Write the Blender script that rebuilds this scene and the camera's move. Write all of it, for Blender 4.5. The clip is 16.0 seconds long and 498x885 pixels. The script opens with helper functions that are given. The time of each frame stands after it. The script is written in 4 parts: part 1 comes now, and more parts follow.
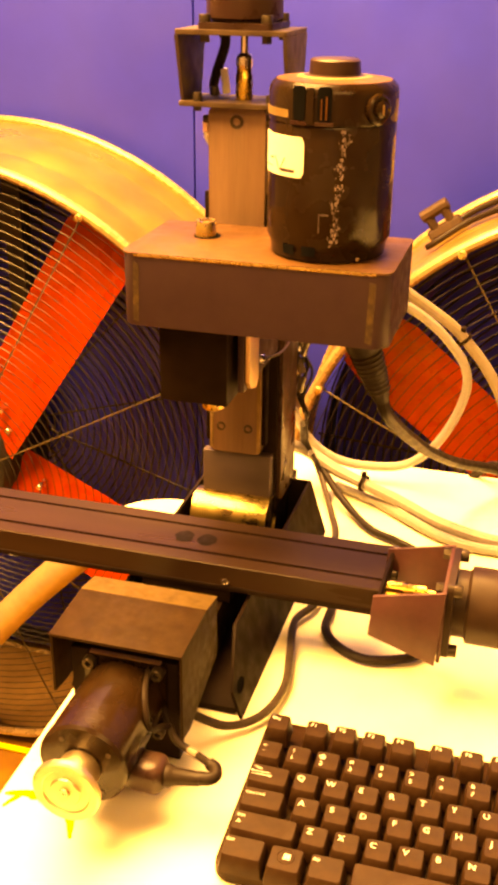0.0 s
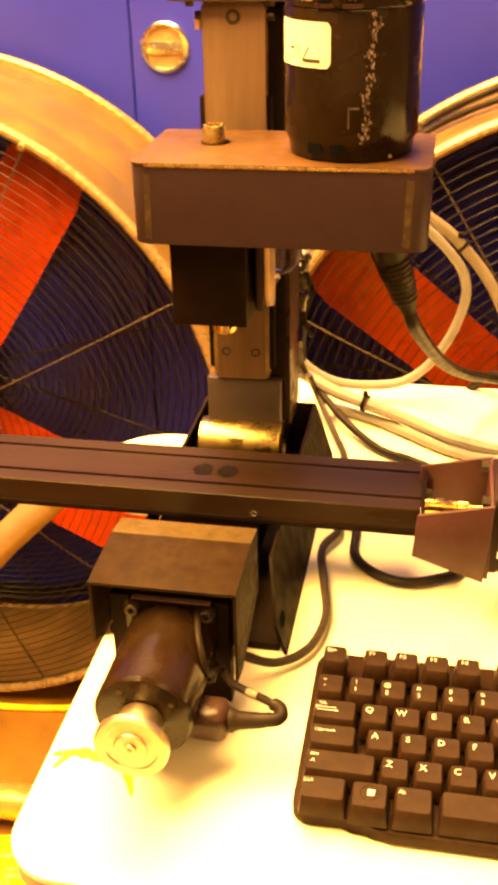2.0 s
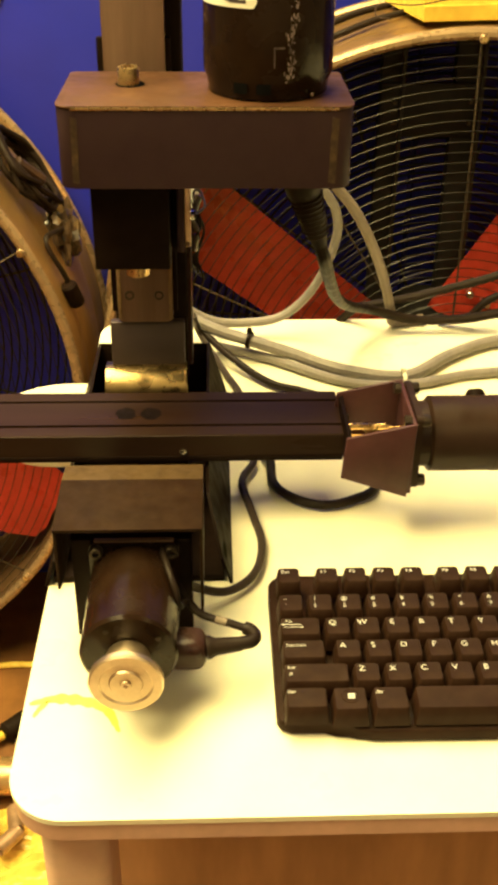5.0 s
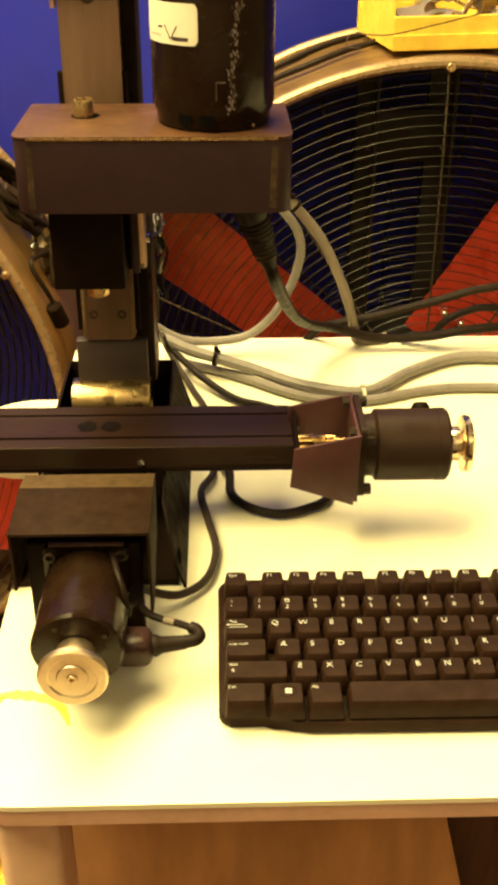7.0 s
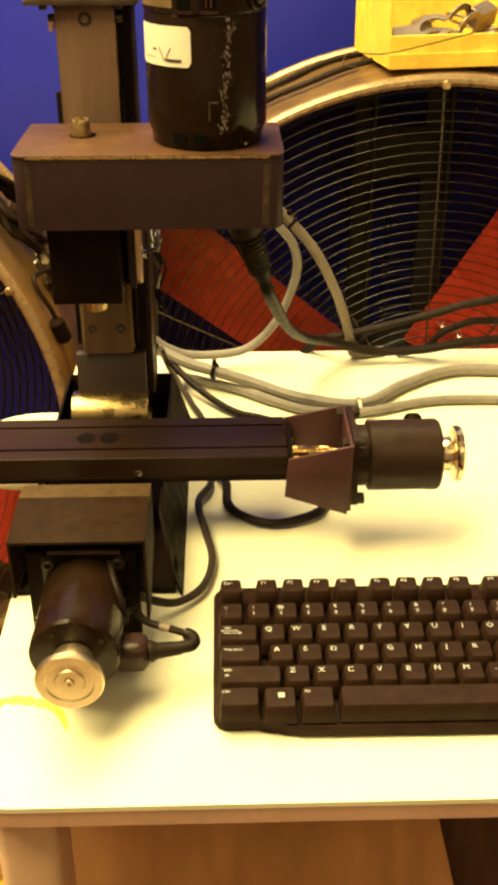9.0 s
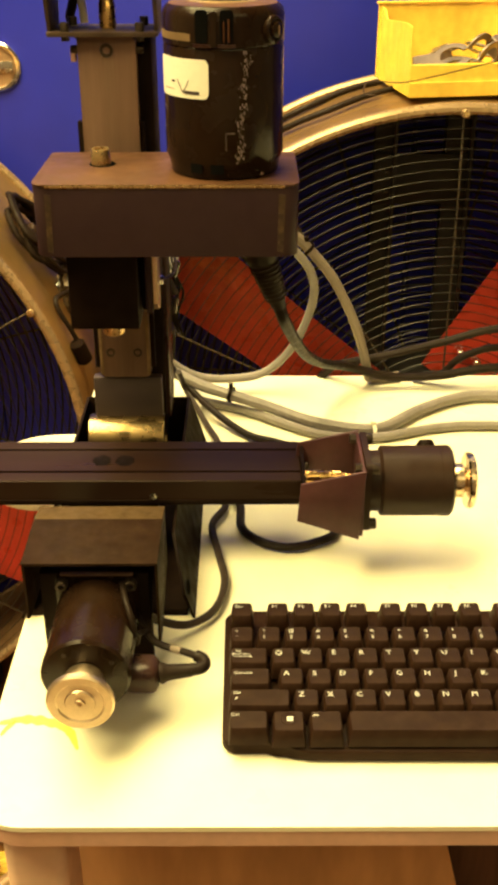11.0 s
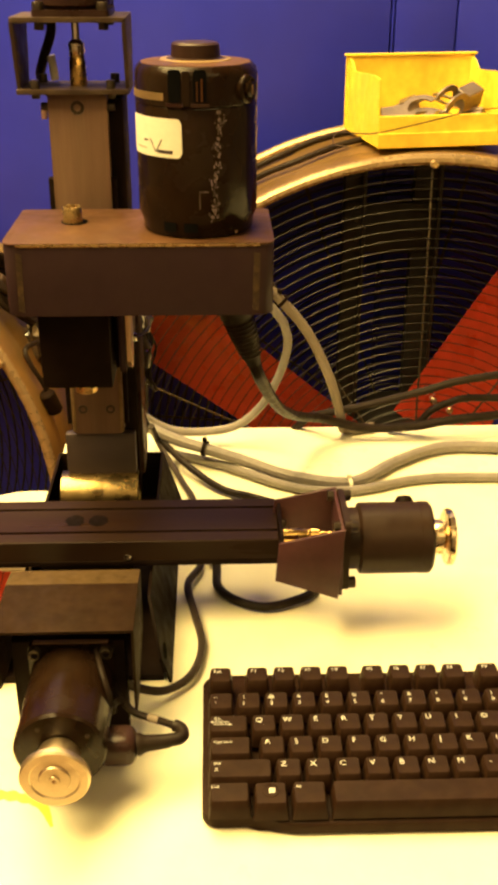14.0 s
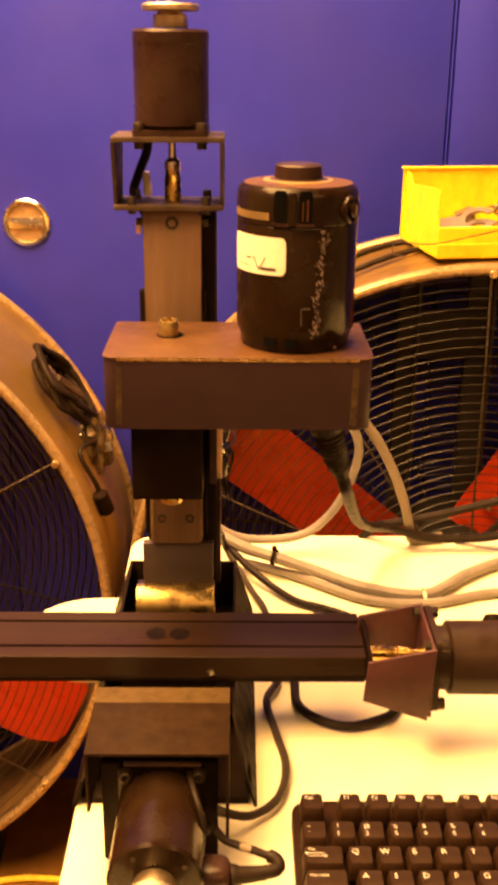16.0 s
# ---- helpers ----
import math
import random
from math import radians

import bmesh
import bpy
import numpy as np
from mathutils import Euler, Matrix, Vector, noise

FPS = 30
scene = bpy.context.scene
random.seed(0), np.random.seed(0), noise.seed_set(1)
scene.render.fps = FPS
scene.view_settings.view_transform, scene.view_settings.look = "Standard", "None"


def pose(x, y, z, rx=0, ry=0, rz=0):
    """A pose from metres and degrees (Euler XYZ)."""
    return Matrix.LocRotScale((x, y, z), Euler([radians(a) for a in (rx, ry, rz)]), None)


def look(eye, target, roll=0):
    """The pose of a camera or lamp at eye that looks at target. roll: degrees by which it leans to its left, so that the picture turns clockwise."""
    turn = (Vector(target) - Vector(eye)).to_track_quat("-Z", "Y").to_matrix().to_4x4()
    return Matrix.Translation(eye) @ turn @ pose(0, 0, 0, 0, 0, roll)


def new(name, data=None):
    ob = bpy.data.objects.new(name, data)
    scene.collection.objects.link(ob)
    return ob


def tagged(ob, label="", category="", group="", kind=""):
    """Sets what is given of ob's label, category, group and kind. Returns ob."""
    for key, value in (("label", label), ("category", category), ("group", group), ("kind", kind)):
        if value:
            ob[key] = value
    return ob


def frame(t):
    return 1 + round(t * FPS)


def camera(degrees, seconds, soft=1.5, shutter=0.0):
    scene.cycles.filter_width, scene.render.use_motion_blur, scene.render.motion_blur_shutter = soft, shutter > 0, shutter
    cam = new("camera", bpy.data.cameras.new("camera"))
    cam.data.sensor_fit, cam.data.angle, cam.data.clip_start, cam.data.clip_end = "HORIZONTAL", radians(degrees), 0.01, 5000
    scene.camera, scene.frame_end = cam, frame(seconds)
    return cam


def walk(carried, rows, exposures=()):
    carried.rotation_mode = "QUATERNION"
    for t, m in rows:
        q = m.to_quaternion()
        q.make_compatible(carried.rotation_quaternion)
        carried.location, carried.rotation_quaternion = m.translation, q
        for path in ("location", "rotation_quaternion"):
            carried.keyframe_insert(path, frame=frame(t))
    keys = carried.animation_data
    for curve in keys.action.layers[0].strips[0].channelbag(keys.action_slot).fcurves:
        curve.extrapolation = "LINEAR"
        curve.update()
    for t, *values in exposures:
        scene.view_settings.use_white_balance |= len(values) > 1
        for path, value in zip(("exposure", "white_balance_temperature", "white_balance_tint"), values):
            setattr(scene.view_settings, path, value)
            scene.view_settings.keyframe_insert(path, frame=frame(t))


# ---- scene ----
# Camera and its path: seconds, eye, target, roll
cam = camera(26.74, 16.0, soft=4.1, shutter=0.4)
PATH = [
    (0, (0.1035, -0.4998, 1.2477), (-0.1916, 0.5491, 0.7449), 0.68),
    (0.5, (0.0982, -0.4996, 1.2429), (-0.1971, 0.5438, 0.7290), 0.96),
    (1, (0.0947, -0.4959, 1.2347), (-0.2020, 0.5362, 0.6993), -0.08),
    (1.5, (0.0825, -0.4880, 1.2285), (-0.2053, 0.5372, 0.6752), -0.79),
    (2, (0.0232, -0.4796, 1.2202), (-0.1785, 0.5576, 0.6515), -1.33),
    (2.5, (-0.0420, -0.4625, 1.2213), (-0.1002, 0.5779, 0.6262), -0.49),
    (3, (-0.0708, -0.4641, 1.2238), (-0.0983, 0.5579, 0.5955), 0.03),
    (3.5, (-0.0858, -0.4740, 1.2216), (-0.0981, 0.5452, 0.5883), -0.06),
    (4, (-0.0934, -0.4827, 1.2228), (-0.0834, 0.5391, 0.5937), 0.33),
    (4.5, (-0.0886, -0.4944, 1.2235), (-0.0702, 0.5286, 0.5964), 0.38),
    (5, (-0.0737, -0.5090, 1.2243), (-0.0353, 0.5165, 0.6023), 0.56),
    (7.5, (-0.0327, -0.5539, 1.2402), (-0.0031, 0.4870, 0.6439), 0.10),
    (8, (-0.0321, -0.5596, 1.2412), (-0.0036, 0.4838, 0.6492), -0.06),
    (10.5, (-0.0199, -0.5670, 1.2469), (-0.0110, 0.4876, 0.6743), -0.09),
    (11, (-0.0214, -0.5700, 1.2492), (-0.0200, 0.4889, 0.6847), -0.08),
    (11.5, (-0.0222, -0.5702, 1.2512), (-0.0185, 0.4936, 0.6959), -0.15),
    (12, (-0.0236, -0.5709, 1.2525), (-0.0197, 0.4943, 0.7000), -0.10),
    (12.5, (-0.0291, -0.5703, 1.2494), (-0.0254, 0.4937, 0.6945), 0.08),
    (13, (-0.0289, -0.5712, 1.2511), (-0.0320, 0.4961, 0.7026), -0.03),
    (13.5, (-0.0286, -0.5634, 1.2526), (-0.0108, 0.5112, 0.7189), 0.34),
    (14, (-0.0262, -0.5514, 1.2553), (0.0103, 0.5279, 0.7321), 0.14),
    (14.5, (-0.0314, -0.5476, 1.2585), (0.0010, 0.5395, 0.7513), 0.13),
    (15, (-0.0452, -0.5430, 1.2596), (-0.0294, 0.5546, 0.7748), 0.46),
    (15.5, (-0.0556, -0.5368, 1.2622), (-0.0448, 0.5687, 0.7956), 0.22),
    (16, (-0.0786, -0.5373, 1.2652), (-0.0644, 0.5850, 0.8408), 0.61),
]
walk(cam, [(t, look(eye, target, roll)) for t, eye, target, roll in PATH],
     exposures=[(0, 0.97, 9500, 51), (1.5, 0.95, 9500, 52), (2.0, 0.74, 7900, 41), (2.6, 0.27, 6400, 14), (3.5, -0.08, 5300, 9),
                (5.0, -0.42, 4900, 12), (13.0, -0.46, 4900, 12), (14.0, -0.45, 5600, 18), (14.5, -0.44, 6500, 26), (15.2, -0.32, 7000, 43), (16.0, -0.04, 7300, 59)])

# ---- light ----
world = bpy.data.worlds.new("room_light")
scene.world = world
world.use_nodes = True
world.node_tree.nodes["Background"].inputs["Color"].default_value = (1.0, 0.74, 0.42, 1)
world.node_tree.nodes["Background"].inputs["Strength"].default_value = 0.05


def area_lamp(x, y, z, wide, deep, power, colour):
    data = bpy.data.lights.new("tube_light", "AREA")
    data.shape, data.size, data.size_y, data.energy, data.color = "RECTANGLE", wide, deep, power, colour
    ob = new("tube_light", data)
    ob.matrix_world = look((x, y, z), (x * 0.2, 0.2, 0.75))
    return ob


WARM = (1.0, 0.665, 0.178)
# weak unseen fill from the front, added to lift front-facing surfaces
area_lamp(0.7, -1.6, 2.5, 1.8, 0.6, 18, WARM)
# main overhead source, its fixture out of view
area_lamp(-0.60, 0.42, 2.75, 3.0, 1.2, 425, WARM)


# ---- materials ----
def material(name, colour, rough=0.5, metal=0.0, vary=0.25, scale=30.0, dust=None, dust_amount=0.0, bump=0.0, bump_scale=200.0,
             coat=0.0, stretch=(1, 1, 1), rough_vary=0.12, spec=0.35):
    """Principled surface with patchy tone at two scales, settled dust and fine relief."""
    m = bpy.data.materials.new(name)
    m.use_nodes = True
    nt = m.node_tree
    n, l = nt.nodes, nt.links
    b = n["Principled BSDF"]
    b.inputs["Metallic"].default_value = metal
    b.inputs["Coat Weight"].default_value = coat
    b.inputs["Specular IOR Level"].default_value = spec
    tc = n.new("ShaderNodeTexCoord")
    mp = n.new("ShaderNodeMapping")
    mp.inputs["Scale"].default_value = stretch
    l.new(tc.outputs["Object"], mp.inputs["Vector"])

    def tex(s, d=4.0):
        t = n.new("ShaderNodeTexNoise")
        t.inputs["Scale"].default_value, t.inputs["Detail"].default_value = s, d
        l.new(mp.outputs["Vector"], t.inputs["Vector"])
        return t.outputs["Fac"]

    def ranged(sock, a, c):
        r = n.new("ShaderNodeMapRange")
        r.inputs["From Min"].default_value, r.inputs["From Max"].default_value = 0.3, 0.7
        r.inputs["To Min"].default_value, r.inputs["To Max"].default_value = a, c
        l.new(sock, r.inputs["Value"])
        return r.outputs["Result"]

    big, small = tex(scale), tex(scale * 7, 6.0)
    both = n.new("ShaderNodeMath")
    both.operation = "MULTIPLY"
    l.new(ranged(big, 1 - vary, 1 + vary), both.inputs[0])
    l.new(ranged(small, 1 - vary * 0.5, 1 + vary * 0.5), both.inputs[1])
    tone = n.new("ShaderNodeMix")
    tone.data_type, tone.blend_type = "RGBA", "MULTIPLY"
    tone.inputs["Factor"].default_value = 1.0
    tone.inputs["A"].default_value = (*colour, 1)
    l.new(both.outputs[0], tone.inputs["B"])
    out = tone.outputs["Result"]
    if dust:
        mix = n.new("ShaderNodeMix")
        mix.data_type = "RGBA"
        l.new(ranged(tex(scale * 2.3, 8.0), 0.0, dust_amount), mix.inputs["Factor"])
        l.new(out, mix.inputs["A"])
        mix.inputs["B"].default_value = (*dust, 1)
        out = mix.outputs["Result"]
    l.new(out, b.inputs["Base Color"])
    l.new(ranged(tex(scale * 3.1), max(rough - rough_vary, 0.02), min(rough + rough_vary, 1.0)), b.inputs["Roughness"])
    if bump:
        bp = n.new("ShaderNodeBump")
        bp.inputs["Strength"].default_value, bp.inputs["Distance"].default_value = bump, 0.001
        l.new(tex(bump_scale, 5.0), bp.inputs["Height"])
        l.new(bp.outputs["Normal"], b.inputs["Normal"])
    return m


DUST = (0.30, 0.22, 0.13)
M_BOX = material("satin_black_steel", (0.029, 0.0150, 0.0190), 0.45, 0.0, 0.06, 40, DUST, 0.02, 0.12, 400, spec=0.15)
M_BLACK = material("black_paint", (0.0075, 0.0036, 0.0022), 0.58, 0.0, 0.2, 25, DUST, 0.015, 0.1, 500, spec=0.06)
M_GLOSS = material("gloss_black_motor", (0.0098, 0.0042, 0.0015), 0.22, 0.0, 0.25, 18, DUST, 0.025, 0.05, 300, spec=0.2)
M_BEAM = material("black_anodised_beam", (0.0165, 0.0072, 0.0040), 0.36, 0.0, 0.28, 10, DUST, 0.04, 0.05, 600, stretch=(0.15, 1, 1), spec=0.12)
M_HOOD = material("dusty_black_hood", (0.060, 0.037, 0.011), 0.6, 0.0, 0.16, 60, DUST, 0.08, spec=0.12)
M_BRK = material("purple_brown_bracket", (0.064, 0.021, 0.023), 0.5, 0.0, 0.2, 20, DUST, 0.03, 0.1, 500)
M_STEEL = material("grey_steel_plate", (0.160, 0.092, 0.058), 0.42, 0.25, 0.2, 12, DUST, 0.15, 0.05, 700, stretch=(4, 4, 0.3))
M_BRIGHT = material("bright_turned_steel", (0.75, 0.72, 0.66), 0.22, 1.0, 0.1, 40)
M_BRASS = material("brass", (0.70, 0.46, 0.13), 0.25, 1.0, 0.15, 40)
M_ALU = material("turned_aluminium", (0.62, 0.50, 0.33), 0.42, 1.0, 0.10, 60, rough_vary=0.05)
M_SCREW = material("dark_screw", (0.055, 0.042, 0.03), 0.38, 0.7, 0.2, 60)
M_KEYBODY = material("keyboard_black_plastic", (0.0155, 0.0063, 0.0029), 0.5, 0.0, 0.15, 30, DUST, 0.03, 0.2, 900, spec=0.07)
M_KEY = material("keycap_black_plastic", (0.0160, 0.0066, 0.0031), 0.46, 0.0, 0.15, 40, DUST, 0.03, 0.2, 1200, spec=0.09)
M_INK = material("white_print", (0.6, 0.6, 0.576), 0.6, 0.0, 0.1, 200)
# yellow patches in the white stand in for weaker, yellower light across the table
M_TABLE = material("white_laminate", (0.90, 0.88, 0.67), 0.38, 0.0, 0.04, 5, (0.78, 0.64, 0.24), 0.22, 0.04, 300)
M_EDGE = material("beige_edge_band", (0.62, 0.40, 0.28), 0.5, 0.0, 0.1, 20)
M_LEG = material("pale_grey_steel_leg", (0.72, 0.50, 0.34), 0.45, 0.0, 0.1, 12, DUST, 0.15)
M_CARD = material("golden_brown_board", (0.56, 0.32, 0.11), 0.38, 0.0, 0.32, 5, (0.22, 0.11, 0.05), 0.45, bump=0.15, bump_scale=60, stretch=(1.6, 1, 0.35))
M_WOODD = material("dark_brown_board", (0.10, 0.045, 0.028), 0.5, 0.0, 0.4, 14, (0.03, 0.016, 0.012), 0.6, 0.1, 80, stretch=(2.5, 1, 0.25))
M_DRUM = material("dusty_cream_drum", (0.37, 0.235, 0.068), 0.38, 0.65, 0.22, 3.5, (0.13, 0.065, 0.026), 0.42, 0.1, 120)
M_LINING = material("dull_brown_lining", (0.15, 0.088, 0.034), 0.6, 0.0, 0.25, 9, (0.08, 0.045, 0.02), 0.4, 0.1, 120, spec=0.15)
M_RIM = material("worn_pale_rim", (0.36, 0.255, 0.130), 0.28, 0.45, 0.12, 20, DUST, 0.12)
M_WIRE = material("guard_wire", (0.015, 0.0135, 0.0130), 0.36, 0.35, 0.3, 20, (0.22, 0.19, 0.18), 0.07)
M_RED = material("red_fan_blade", (0.62, 0.055, 0.010), 0.32, 0.0, 0.18, 8, (0.34, 0.07, 0.02), 0.35, 0.1, 150)
M_DARK = material("dark_fan_motor", (0.0095, 0.0080, 0.0072), 0.6, 0.0, 0.3, 14, DUST, 0.02)
M_WALL = material("blue_painted_steel", (0.024, 0.032, 0.60), 0.45, 0.0, 0.08, 2.5, (0.050, 0.044, 0.42), 0.2, 0.05, 60)
M_SEAM = material("dark_gap", (0.004, 0.004, 0.004), 0.95, spec=0.02)
M_BIN = material("yellow_plastic_bin", (0.95, 0.69, 0.0025), 0.45, 0.0, 0.14, 12, (0.30, 0.15, 0.008), 0.24, 0.1, 200, spec=0.2)
M_WHITECABLE = material("pale_grey_cable", (0.225, 0.205, 0.19), 0.45, 0.0, 0.15, 30, DUST, 0.08)
M_BLACKCABLE = material("black_rubber_cable", (0.0105, 0.0062, 0.0042), 0.5, 0.0, 0.2, 40, DUST, 0.03, 0.1, 400, spec=0.13)
M_FLOOR = material("brown_concrete_floor", (0.25, 0.115, 0.018), 0.5, 0.0, 0.35, 3.5, (0.10, 0.05, 0.02), 0.5, 0.3, 60)
M_FILM = material("yellow_crumpled_film", (0.95, 0.70, 0.05), 0.25, 0.0, 0.25, 9)
M_TUBE = material("dusty_grey_tube", (0.62, 0.42, 0.15), 0.28, 0.6, 0.10, 12, DUST, 0.06)
M_LABEL = material("cream_label", (0.80, 0.78, 0.66), 0.45, 0.0, 0.05, 30)
M_CLEAR = material("clear_plastic", (0.75, 0.70, 0.60), 0.15, 0.0, 0.1, 40)
M_ROOM = material("far_wall_paint", (0.36, 0.32, 0.28), 0.8, 0.0, 0.15, 2)
M_DULL = material("dull_dark_steel", (0.048, 0.035, 0.034), 0.42, 0.2, 0.12, 10, DUST, 0.06, stretch=(0.6, 1, 1.5), spec=0.4)
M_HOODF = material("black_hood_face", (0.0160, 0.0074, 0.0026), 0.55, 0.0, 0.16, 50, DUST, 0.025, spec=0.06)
M_WIND = material("dark_copper", (0.15, 0.065, 0.022), 0.35, 0.8)
M_DARKB = material("dark_brown_sheet", (0.016, 0.011, 0.008), 0.5)
M_PART = material("worn_zinc_part", (0.17, 0.14, 0.13), 0.4, 0.5, 0.2, 60, DUST, 0.15)
M_SPOKED = material("dull_spoke_wire", (0.085, 0.068, 0.045), 0.42, 0.5, 0.3, 50)
M_STAIN = material("dried_yellow_stain", (0.85, 0.72, 0.03), 0.5, 0.0, 0.15, 60)
M_OIL = material("dark_oil", (0.0070, 0.0040, 0.0034), 0.55, 0.0, 0.3, 60, spec=0.06)
M_SATIN = material("satin_black_shell", (0.021, 0.0105, 0.0062), 0.42, 0.0, 0.12, 20, DUST, 0.03, 0.05, 500, spec=0.16)
M_WHEELB = material("bronze_tinted_wheel", (0.72, 0.58, 0.36), 0.25, 1.0, 0.12, 40)
M_ROLL = material("brassy_polished_roll", (0.36, 0.26, 0.10), 0.30, 1.0, 0.06, 20)
M_BRKD = material("dusty_dark_bracket", (0.03528, 0.02214, 0.01558), 0.5, 0.0, 0.2, 25, DUST, 0.15, spec=0.15)
M_BROWNM = material("brown_black_shell", (0.02293, 0.00943, 0.008007), 0.34, 0.0, 0.15, 20, DUST, 0.05, 0.05, 400, spec=0.2)
M_LID = material("dusty_brown_lid", (0.066, 0.030, 0.012), 0.46, 0.0, 0.25, 25, (0.16, 0.09, 0.035), 0.14, 0.1, 400, spec=0.15)
M_WORN = material("rubbed_edge", (0.075, 0.048, 0.020), 0.4, 0.1, 0.5, 90, (0.018, 0.012, 0.012), 0.8)
M_BRASSY = material("worn_brass", (0.55, 0.40, 0.16), 0.3, 0.9, 0.3, 60, DUST, 0.3)
M_LEDGE = material("dust_ledge", (0.20, 0.13, 0.05), 0.6, 0.0, 0.3, 40)
M_PRINT = material("dark_print", (0.05, 0.04, 0.04), 0.6)
M_PRINTL = material("faded_print", (0.45, 0.38, 0.28), 0.6)
M_CHIP = material("scuffed_paint", (0.11, 0.085, 0.075), 0.4, 0.3, 0.4, 150)
M_SCUFF = material("scuff_and_highlight", (0.26, 0.21, 0.20), 0.4, 0.2, 0.4, 200)
M_COIL = material("dusty_brown_cord", (0.0100, 0.0056, 0.0030), 0.6, 0.0, 0.3, 40, DUST, 0.02, spec=0.12)
M_STRUT = material("dull_grey_strut", (0.30, 0.215, 0.13), 0.45, 0.2, 0.2, 12, DUST, 0.2)
M_RIB = material("dusty_rubber", (0.016, 0.010, 0.007), 0.55, 0.0, 0.3, 60, DUST, 0.06, spec=0.12)
M_BEIGECABLE = material("beige_cable", (0.20, 0.165, 0.125), 0.5, 0.0, 0.15, 30, DUST, 0.12)
M_GREYCABLE = material("dark_grey_cable", (0.034, 0.025, 0.019), 0.45, 0.0, 0.2, 40, DUST, 0.06, spec=0.2)
M_SPOKE = material("dull_zinc", (0.46, 0.30, 0.16), 0.42, 0.5, 0.3, 50, DUST, 0.3)
M_RUST = material("rusty_brown", (0.038, 0.020, 0.011), 0.6, 0.1, 0.35, 50)
M_WRAP = material("crinkled_film", (0.055, 0.036, 0.020), 0.08, 0.0, 0.5, 40, spec=0.8)


# ---- helpers of this scene ----
def thing(name, at, label, category, group="", kind=""):
    ob = new(name)
    ob.empty_display_size = 0.02
    ob.location = at
    return tagged(ob, label, category, group, kind)


def part(name, bm, mat, parent=None, label="", smooth=True, angle=35):
    """Links a bmesh, built in world places, as one mesh under a thing or a part."""
    bmesh.ops.recalc_face_normals(bm, faces=bm.faces)
    me = bpy.data.meshes.new(name)
    bm.to_mesh(me)
    bm.free()
    me.materials.append(mat)
    if smooth:
        me.polygons.foreach_set("use_smooth", [True] * len(me.polygons))
        me.set_sharp_from_angle(angle=radians(angle))
    ob = new(name, me)
    if parent:
        ob.parent = parent
        if not parent.parent:
            ob.matrix_parent_inverse = parent.matrix_basis.inverted()
    if label:
        tagged(ob, label)
    return ob


def solo(name, bm, mat, label="", category="", kind="", group="", smooth=True):
    return tagged(part(name, bm, mat, None, "", smooth), label, category, group, kind)


def box(x0, x1, y0, y1, z0, z1, bevel=0.001, segs=2, bm=None):
    bm = bm or bmesh.new()
    vs = [bm.verts.new((x, y, z)) for x in (x0, x1) for y in (y0, y1) for z in (z0, z1)]
    fs = [bm.faces.new([vs[i] for i in q]) for q in ((0, 1, 3, 2), (4, 6, 7, 5), (0, 4, 5, 1), (2, 3, 7, 6), (0, 2, 6, 4), (1, 5, 7, 3))]
    if bevel:
        es = list({e for f in fs for e in f.edges})
        bmesh.ops.bevel(bm, geom=es, offset=bevel, segments=segs, affect="EDGES", profile=0.5)
    return bm


def lathe(profile, origin, axis, steps=48, closed=False, bm=None):
    """Turns (radius, along) pairs round an axis through origin."""
    bm = bm or bmesh.new()
    a = Vector(axis).normalized()
    u = a.orthogonal().normalized()
    v = a.cross(u)
    o = Vector(origin)
    rings = []
    for r, h in profile:
        if r < 1e-6:
            rings.append([bm.verts.new(o + a * h)])
        else:
            rings.append([bm.verts.new(o + a * h + (u * math.cos(k * math.tau / steps) + v * math.sin(k * math.tau / steps)) * r) for k in range(steps)])
    pairs = list(zip(rings, rings[1:])) + ([(rings[-1], rings[0])] if closed else [])
    for p, q in pairs:
        for k in range(steps):
            c = [p[k % len(p)], p[(k + 1) % len(p)], q[(k + 1) % len(q)], q[k % len(q)]]
            c = list(dict.fromkeys(c))
            if len(c) > 2:
                bm.faces.new(c)
    return bm


def rod(p, q, r, steps=16, bevel=0.0, bm=None):
    d = (Vector(q) - Vector(p)).length
    e = bevel
    prof = [(0, 0), (r - e, 0), (r, e), (r, d - e), (r - e, d), (0, d)] if e else [(0, 0), (r, 0), (r, d), (0, d)]
    return lathe(prof, p, Vector(q) - Vector(p), steps, bm=bm)


def glide(points, per=10):
    """A smooth line through the points."""
    P = [Vector(p) for p in points]
    P = [P[0] * 2 - P[1]] + P + [P[-1] * 2 - P[-2]]
    out = []
    for a, b, c, d in zip(P, P[1:], P[2:], P[3:]):
        for k in range(per):
            t = k / per
            out.append(0.5 * (2 * b + (c - a) * t + (2 * a - 5 * b + 4 * c - d) * t * t + (3 * b - a - 3 * c + d) * t ** 3))
    return out + [P[-2]]


